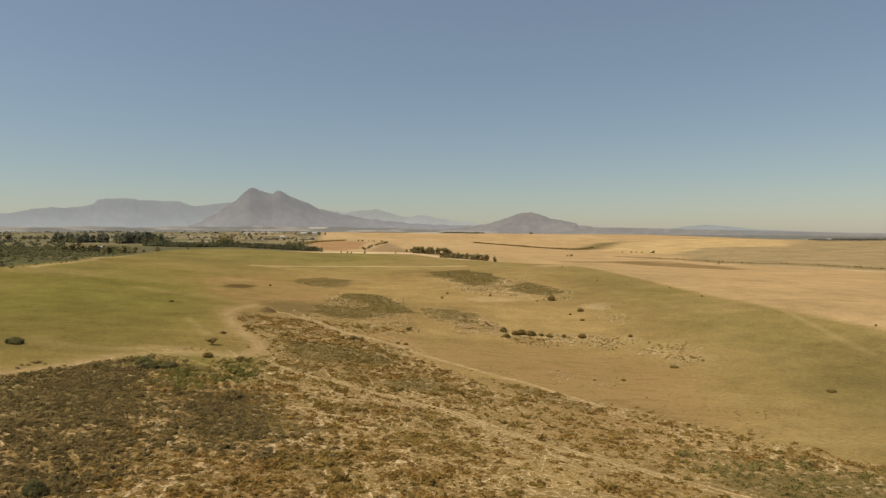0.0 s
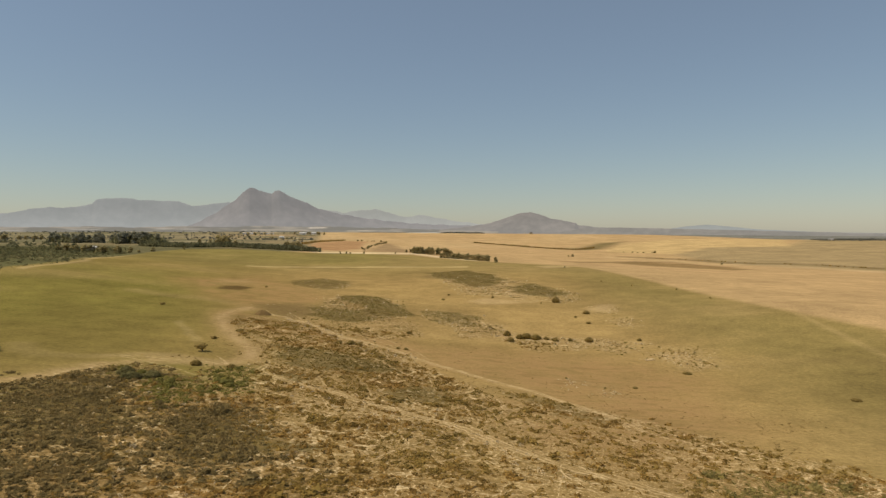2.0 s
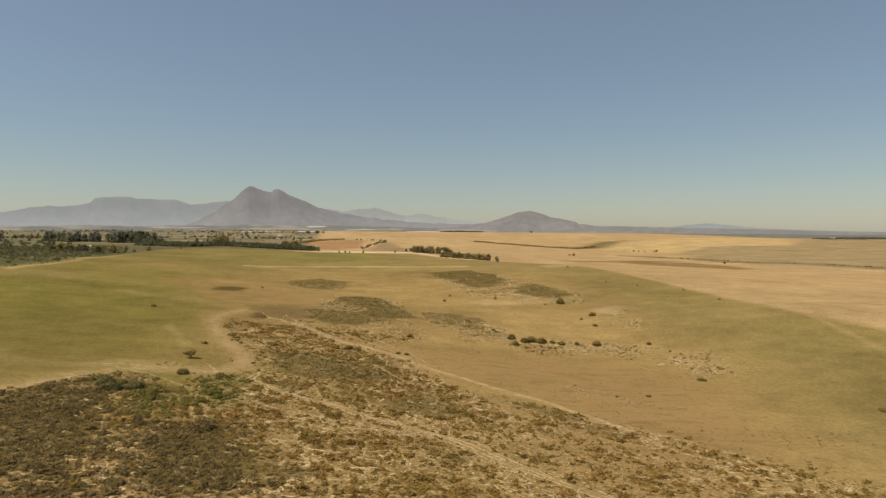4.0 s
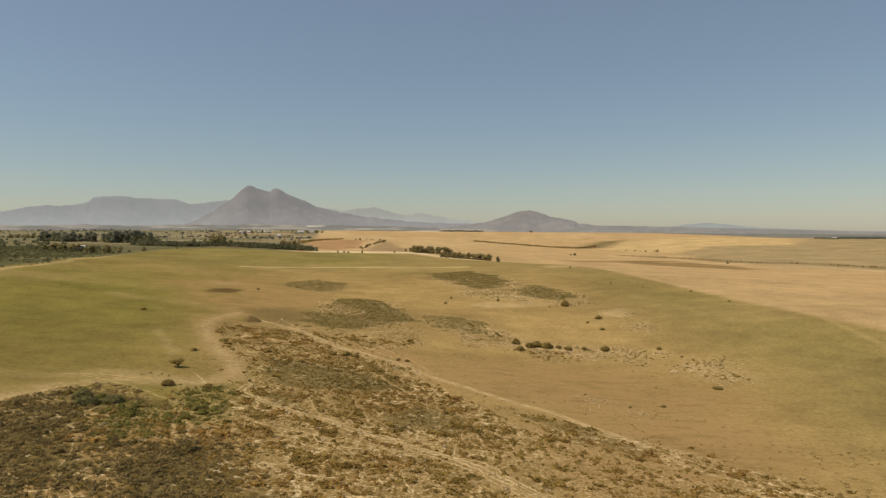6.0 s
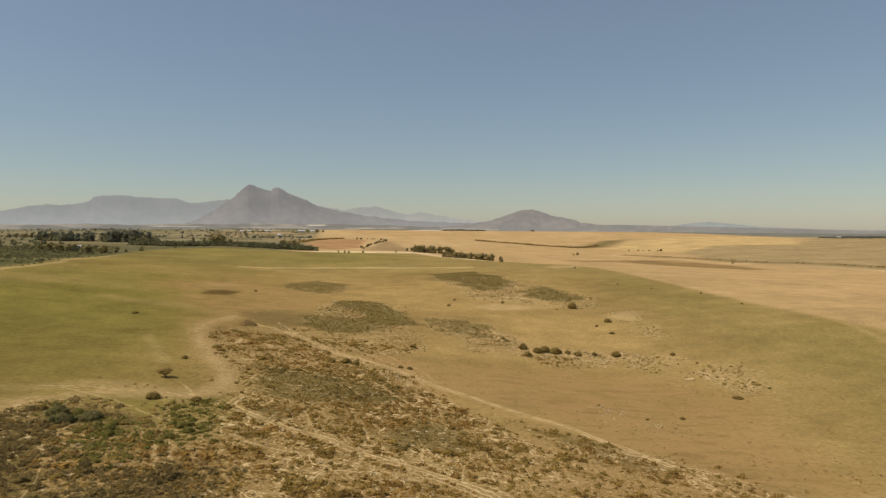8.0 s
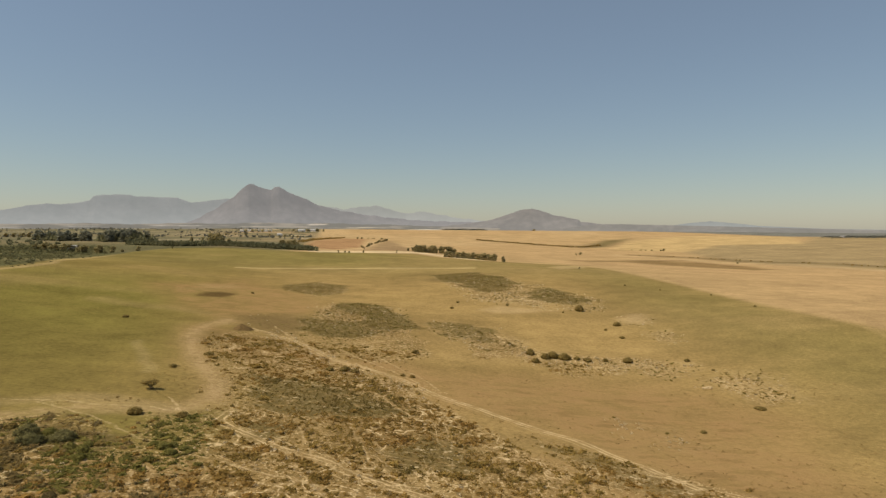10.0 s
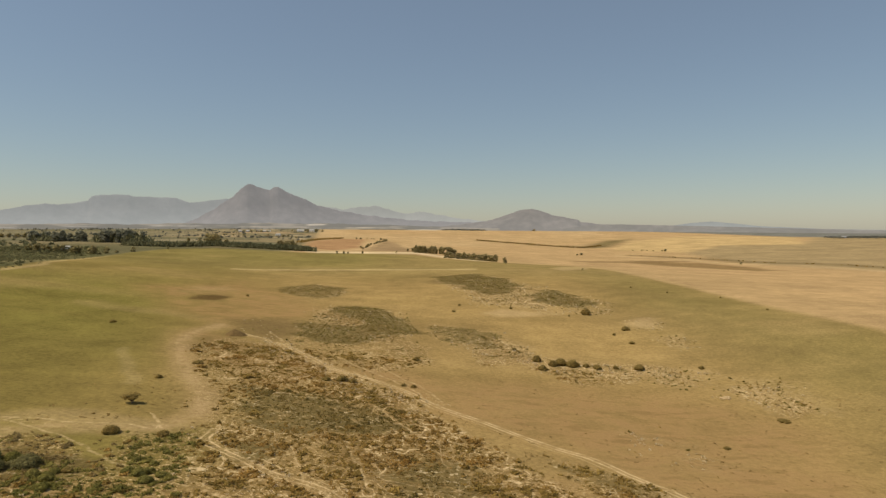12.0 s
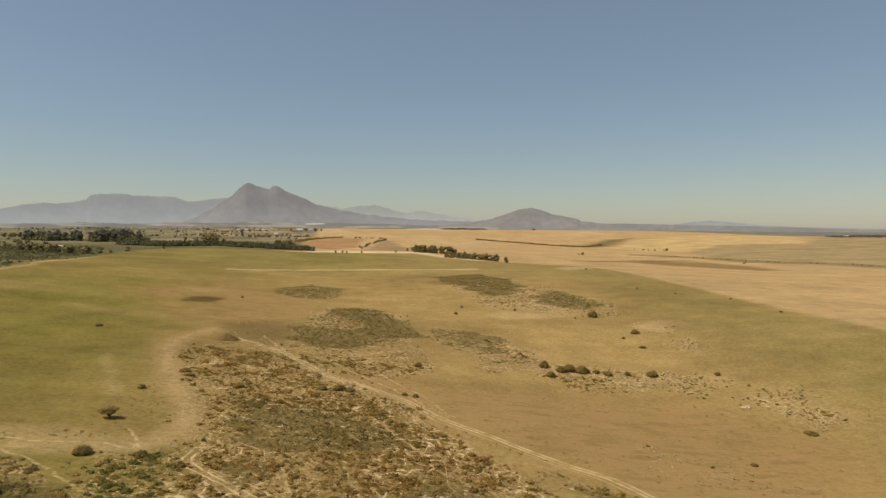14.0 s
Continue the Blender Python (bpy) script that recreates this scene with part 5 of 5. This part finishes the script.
# bushes among the scrub
for x, y, w, h in ((-75.8, 152.6, 2.4, 1.0), (-58.7, 148.0, 1.8, 0.9),
                   (-62.2, 166.4, 3.6, 1.6), (-53.9, 167.8, 2.4, 1.3), (-57.5, 162.1, 1.2, 0.5), (-48.0, 178.1, 1.0, 0.7),
                   (-32.1, 224.6, 3.5, 1.7), (-36.0, 223.3, 2.9, 1.3), (-29.3, 224.2, 2.6, 1.3)):
    bush_at(x, y, w, h, "dark green bush standing above the brown scrub", "bushes among the scrub")

for x, y, w, h in ((-71.0, 149.6, 4.0, 2.4), (-68.6, 146.0, 4.2, 2.0), (-64.9, 148.6, 5.2, 1.8), (-47.7, 73.0, 3.0, 2.1)):
    bush_at(x, y, w, h, "large dark evergreen bush rising from the heath", "evergreen bushes", evergreens)
bush_at(-110.5, 162.4, 4.6, 2.2, "dark evergreen bush alone beside the field track", "evergreen bushes", evergreens)

# leafy green bushes at the corner of the field
green_bushes = Plants([make_bush(s, GREEN_BUSH) for s in (6, 7, 8)])
for x, y, w, h in ((-68.1, 150.5, 3.8, 1.6), (-65.4, 149.6, 3.0, 1.2), (-61.8, 145.3, 3.2, 1.4), (-59.6, 144.8, 3.5, 1.4), (-58.3, 141.5, 3.2, 1.3),
                   (-60.1, 147.3, 2.5, 1.0), (-51.2, 150.3, 3.0, 1.2), (-49.3, 149.5, 3.5, 1.5), (-48.4, 150.7, 2.8, 1.1), (-47.3, 147.0, 3.2, 1.3),
                   (-46.1, 149.6, 2.8, 1.1), (-52.5, 155.1, 2.2, 0.9), (-49.4, 154.3, 2.2, 0.9)):
    green_bushes.place(stand(x, y, rnd.uniform(0, 6.28), w * 0.8, h / 0.82), "yellow-green leafy bush near the field corner", "bush", "green corner bushes")

# ---- trees ----
gums = Plants([make_tree(s, TREE_LEAF, 1.1) for s in (11, 12, 13, 14)])
pines = Plants([make_tree(s, DARK_LEAF, 0.8) for s in (21, 22, 23)])


def tree_at(kind, x, y, tall, spread, label, group):
    kind.place(stand(x, y, rnd.uniform(0, 6.28), tall * spread, tall, 0.2), label, "tree", group)


def tree_line(kind, points, n, tall, spread, across, label, group):
    """n trees along a line, a little out of it and of uneven height."""
    p = [Vector(v) for v in points]
    lens = [(b - a).length for a, b in zip(p, p[1:])]
    for k in range(n):
        d = (k + 0.5 + rnd.uniform(-0.3, 0.3)) / n * sum(lens)
        i = 0
        while i < len(lens) - 1 and d > lens[i]:
            d -= lens[i]
            i += 1
        q = p[i].lerp(p[i + 1], d / lens[i])
        tree_at(kind, q.x + rnd.uniform(-across, across), q.y + rnd.uniform(-across, across), tall * rnd.uniform(0.75, 1.15), spread * rnd.uniform(0.85, 1.2), label, group)


small_tree = Plants([make_spreading_tree(31, BUSH_LEAF)])
small_tree.place(stand(-67.8, 184.9, 0.2, 3.7, 2.5, 0.25), "small spreading tree alone on the green field", "tree")
tree_line(gums, [(-43, 856), (-15, 860), (10, 875)], 24, 9.5, 0.9, 6, "slender grey-green tree in a field windbreak", "windbreak trees")
tree_line(gums, [(-1, 762), (22, 748), (50, 727)], 20, 7.5, 1.35, 2, "dark round-crowned tree in a field windbreak", "windbreak trees")
tree_at(gums, 56, 686, 6.6, 1.1, "single round-crowned tree at the windbreak's end", "windbreak trees")
tree_line(gums, [(-108, 846), (-110, 940), (-112, 1033), (-117, 1200), (-121, 1390)], 26, 3.6, 1.4, 3, "small olive tree beside a reddish field", "field edge trees")
tree_line(gums, [(-193, 1428), (-172, 1470), (-143, 1475), (-121, 1401)], 13, 4.0, 1.4, 3, "small olive tree beside a reddish field", "field edge trees")
tree_line(gums, [(-50, 880), (-36, 900)], 8, 5.0, 1.2, 4, "thin brownish tree at the windbreak's end", "windbreak trees")
tree_line(pines, [(-412, 818), (-376, 824)], 30, 15, 1.15, 7, "tall dark tree in a dense plantation", "plantation trees")
tree_line(pines, [(-484, 856), (-445, 850), (-412, 838)], 16, 13, 1.2, 9, "tall dark tree in a dense plantation", "plantation trees")
tree_line(pines, [(-556, 917), (-520, 890), (-490, 862)], 18, 14, 1.2, 7, "tall dark tree in a shelter belt", "shelter belt trees")
tree_line(gums, [(-373, 629), (-346, 611), (-313, 590), (-292, 590)], 20, 6.5, 1.3, 9, "dark spreading tree along the field's edge", "field edge trees")
tree_line(gums, [(-746, 1066), (-735, 1106), (-680, 1090)], 9, 9, 1.2, 10, "distant dark tree on the lowland", "lowland trees")
tree_line(gums, [(-305, 880), (-296, 850), (-284, 842)], 12, 11, 1.3, 8, "dark tree in a farmyard clump", "farm trees")
tree_line(gums, [(-194, 780), (-186, 788), (-171, 769)], 11, 9.5, 0.9, 6, "slender tree above a dark hedge", "farm trees")
tree_line(gums, [(-545, 1775), (-485, 1825)], 12, 6, 1.2, 8, "small distant tree on pale farmland", "lowland trees")
tree_line(gums, [(-450, 1960), (-400, 1980), (-360, 1930)], 14, 8, 1.4, 12, "dark tree beside the white farmhouse", "farm trees")
tree_line(gums, [(-460, 1400), (-380, 1480), (-300, 1250)], 14, 5, 1.4, 40, "small distant tree on pale farmland", "lowland trees")
tree_line(gums, [(-330, 900), (-300, 870), (-270, 840)], 9, 6, 1.3, 14, "small distant tree on pale farmland", "lowland trees")
tree_line(gums, [(385, 1366), (446, 1346)], 5, 2.6, 2.2, 5, "small dark tree on a stubble field", "stubble trees")
for x, y, h, sp in ((-286, 633, 4.5, 1.6), (-288, 608, 2.8, 1.6), (-274, 679, 3.5, 1.0), (-116, 722, 3.2, 1.0), (-110, 728, 3.0, 1.0), (-106, 732, 2.6, 1.1), (-93, 752, 3.4, 1.0), (-60, 804, 3.0, 1.2),
                    (228, 1123, 4.6, 1.7), (219, 1114, 3.0, 1.8), (448, 1346, 5.5, 1.8), (407, 933, 3.0, 2.0), (107, 568, 1.6, 2.0), (350, 2520, 7.0, 3.0)):
    tree_at(gums, x, y, h, sp, "lone small tree at the edge of a field", "lone trees")


# ---- far woods and hedges, too many to count ----
def far_band(name, label, points, n, size, across, material, seed, squash=(0.7, 1.1)):
    rng = np.random.default_rng(seed)
    p = np.array(points, float)
    seg = np.r_[0, np.cumsum(np.hypot(*np.diff(p, axis=0).T))]
    d = rng.uniform(0, seg[-1], n)
    x = np.interp(d, seg, p[:, 0]) + rng.normal(size=n) * across
    y = np.interp(d, seg, p[:, 1]) + rng.normal(size=n) * across
    return scatter(name, label, (x, y), size * rng.uniform(0.6, 1.3, n), [shrub_template(rng, 2, 24, 0) for _ in range(4)], material, seed, squash)


# distance haze is mixed into these leaf colours, greyer and bluer in the second
WOOD = leaf_material("far_wood_leaves", (0.225, 0.210, 0.112), (0.175, 0.168, 0.088))
HAZE_WOOD = leaf_material("haze_tinted_wood_leaves", (0.235, 0.222, 0.170), (0.195, 0.188, 0.148))
far_band("hedgerow", "dark green unbroken hedge behind the field", [(-345, 740), (-292, 727), (-262, 768), (-203, 752), (-150, 742)], 1000, 6.5, 3.0, WOOD, 41, (0.85, 1.25))
far_band("ditch_bushes", "brown bushes along a shallow ditch", DITCH[:-6], 70, 2.6, 6, HEATH, 42)
far_band("stubble_hedge", "dark thin hedge crossing the stubble", HEDGE_LINE, 260, 4.0, 2.5, HEATH, 43)
far_band("red_field_hedge", "dark thin hedge round a reddish field", [(-209, 959), (-222, 1160), (-226, 1453)], 200, 4.0, 2.5, HEATH, 44)
far_band("horizon_copse", "small dark copse at the far edge of the stubble", [(2, 2530), (70, 2525), (145, 2520)], 150, 8.0, 10, HAZE_WOOD, 51)
far_band("right_horizon_woods", "hazy dark woods on the right horizon", [(1030, 1712), (1160, 1650), (1350, 1500)], 1100, 5.0, 26, HAZE_WOOD, 46)
far_band("plantation_wood", "dense dark plantation behind the field", [(-415, 824), (-372, 828)], 160, 9.0, 6, WOOD, 49, (1.1, 1.7))
far_band("shelter_wood", "dense dark shelter belt on the lowland", [(-560, 922), (-490, 868)], 110, 9.0, 6, WOOD, 50, (1.0, 1.5))
def reed_thicket():
    """Bushes and reeds that cover the low flat up to the field's edge."""
    rng = np.random.default_rng(47)
    x, y = jittered(rng, -640, -215, 290, 790, 2.9)
    edge = inside(x, y, REED_FLAT)
    keep = (edge > 1.5) & (y > -0.95 * x - 60) & (rng.uniform(0, 1, x.shape) < 0.5 + 0.5 * smooth(ripple(x, y, 38, 3.0), 0.25, -0.25))
    x, y, edge = x[keep], y[keep], edge[keep]
    size = np.clip(rng.lognormal(0.45, 0.65, x.shape), 0.7, 6.5) * (0.55 + 0.45 * smooth(edge, 2, 25))
    scatter("lowland_thicket", "dark olive reeds and bushes on the low flat", (x, y), size, [shrub_template(rng, 1, 14, 0) for _ in range(6)], REED, 47, (0.35, 0.75))


reed_thicket()
far_band("lowland_copses", "scattered dark copses on the lowland", [(-900, 1100), (-700, 900), (-520, 700), (-420, 650)], 240, 5.5, 45, WOOD, 48)


def lowland_trees():
    """Hedge trees along the plots of the lowland, in broken lines and clumps."""
    rng = np.random.default_rng(52)
    x, y = jittered(rng, -1700, -120, 780, 2500, 13)
    near = smooth(inside(x, y, LEFT_LOWLAND), 5, 30) * (x > -0.85 * y)
    clump = smooth(ripple(x, y, 36, 4.0) + 0.6 * ripple(x, y, 130, 7.0), 0.25, 0.8)
    keep = rng.uniform(0, 1, x.shape) < near * (0.03 + 0.55 * clump)
    x, y = x[keep], y[keep]
    scatter("lowland_trees", "hazy dark trees in broken rows on the lowland", (x, y), np.clip(rng.lognormal(1.15, 0.4, x.shape), 1.5, 6.5), [shrub_template(rng, 3, 28, 0) for _ in range(5)], HAZE_WOOD, 52, (0.8, 1.5))


lowland_trees()


# ---- stones and earth mound ----
def make_rock(rng):
    v, f = lump_arrays(rng, 2, 0.12)
    return v * (rng.uniform(0.8, 1.2), rng.uniform(0.7, 1.1), rng.uniform(0.5, 0.8)), f


def rock_pile(x, y, n, spread, size, label):
    root = new("rock_pile")
    root.location = (x, y, height(x, y))
    rng = np.random.default_rng(int(abs(x) * 10))
    for _ in range(n):
        v, f = make_rock(rng)
        a, d, s = rng.uniform(0, 6.28), spread * math.sqrt(rng.uniform(0, 1)), size * rng.uniform(0.5, 1.2)
        px, py = d * math.cos(a), 0.5 * d * math.sin(a)
        part("rock", (v * s + (px, py, height(x + px, y + py) - height(x, y) + s * 0.3), f), STONE, root)
    tagged(root, label, "rock pile")


rock_pile(73.6, 235.3, 14, 1.5, 0.5, "heap of whitish stones on dry grass")
rock_pile(71.0, 236.5, 5, 1.4, 0.25, "few pale stones scattered on dry grass")
rock_pile(62.5, 349.5, 8, 2.0, 0.35, "few pale stones beside a bush")


def earth_mound():
    rng = np.random.default_rng(9)
    ring, rows = 40, 12
    a, r = np.meshgrid(np.arange(ring) * 2 * math.pi / ring, np.linspace(1, 0.02, rows))
    wide = 1 + 0.10 * np.sin(3 * a + 1) + 0.06 * np.sin(7 * a)
    v = np.stack([3.9 * r * wide * np.cos(a), 3.1 * r * wide * np.sin(a), 2.1 * (1 - r ** 1.6) + rng.uniform(-0.07, 0.07, r.shape) - 0.2 * r], -1).reshape(-1, 3)
    i = (np.arange(rows - 1)[:, None] * ring + np.arange(ring)).ravel()
    j = (np.arange(rows - 1)[:, None] * ring + (np.arange(ring) + 1) % ring).ravel()
    f = np.concatenate([np.stack([i, j, j + ring], -1), np.stack([i, j + ring, i + ring], -1)])
    root = new("earth_mound")
    root.location = (-76.9, 275.0, height(-76.9, 275.0) - 0.15)
    part("heap", (v, f), plain_material("dark_crumbly_earth", (0.135, 0.083, 0.030), (0.190, 0.120, 0.046), 1.6, 1.0, 0.8), root)
    tagged(root, "dark brown heap of earth at the track's end", "earth mound")


earth_mound()


# ---- farm buildings ----
def box(x0, x1, y0, y1, z0, z1):
    v = np.array([(x, y, z) for z in (z0, z1) for x, y in ((x0, y0), (x1, y0), (x1, y1), (x0, y1))], float)
    f = [(0, 2, 1), (0, 3, 2), (4, 5, 6), (4, 6, 7)]
    for k in range(4):
        j = (k + 1) % 4
        f += [(k, j, j + 4), (k, j + 4, k + 4)]
    return v, np.array(f)


def farmhouse(x, y, turn, long, deep, eaves, ridge, label):
    root = new("farmhouse")
    root.matrix_basis = Matrix.LocRotScale((x, y, height(x, y) - 0.2), Euler((0, 0, turn)), None)
    a, b = long / 2, deep / 2
    part("wall", box(-a, a, -b, b, 0, eaves), WALL, root, smooth_faces=False)
    o = 0.5
    v = np.array([(-a - o, -b - o, eaves), (a + o, -b - o, eaves), (a + o, b + o, eaves), (-a - o, b + o, eaves), (-a - o, 0, ridge), (a + o, 0, ridge)], float)
    f = np.array([(0, 1, 5), (0, 5, 4), (2, 3, 4), (2, 4, 5), (0, 4, 3), (1, 2, 5), (0, 3, 2), (0, 2, 1)])
    part("roof", (v, f), ROOF, root, "pale metal gable roof", smooth_faces=False)
    n = max(2, int(long / 5))
    for k in range(n):
        cx = -a + (k + 0.5) * long / n
        if k == n // 2:
            part("door", box(cx - 0.6, cx + 0.6, -b - 0.06, -b + 0.02, 0.2, 2.3), DARK, root, "dark doorway", smooth_faces=False)
        else:
            part("window", box(cx - 0.8, cx + 0.8, -b - 0.06, -b + 0.02, 1.1, 2.4), DARK, root, smooth_faces=False)
    tagged(root, label, "farmhouse", "farm buildings")


farmhouse(-421, 1914, 0.1, 20, 11, 4.0, 7.0, "long white farmhouse with a pale roof")
farmhouse(-393, 1938, 0.0, 14, 10, 4.5, 7.0, "white farm building beside the farmhouse")
farmhouse(-380, 1503, -0.2, 10, 7, 3.2, 5.0, "small white shed on pale farmland")
for x, y, turn, long in ((-558, 1790, 0.2, 9), (-541, 1806, 0.0, 11), (-520, 1824, 0.3, 8), (-506, 1838, 0.1, 10), (-495, 1846, -0.1, 8)):
    farmhouse(x, y, turn, long, 7, 3.2, 5.2, "small white cottage in a row behind trees")
farmhouse(1030, 1690, 0.2, 12, 7, 3.2, 4.6, "long pale shed before hazy woods")
farmhouse(-350, 640, 0.3, 9, 5, 2.6, 3.6, "low white shed behind dark trees")
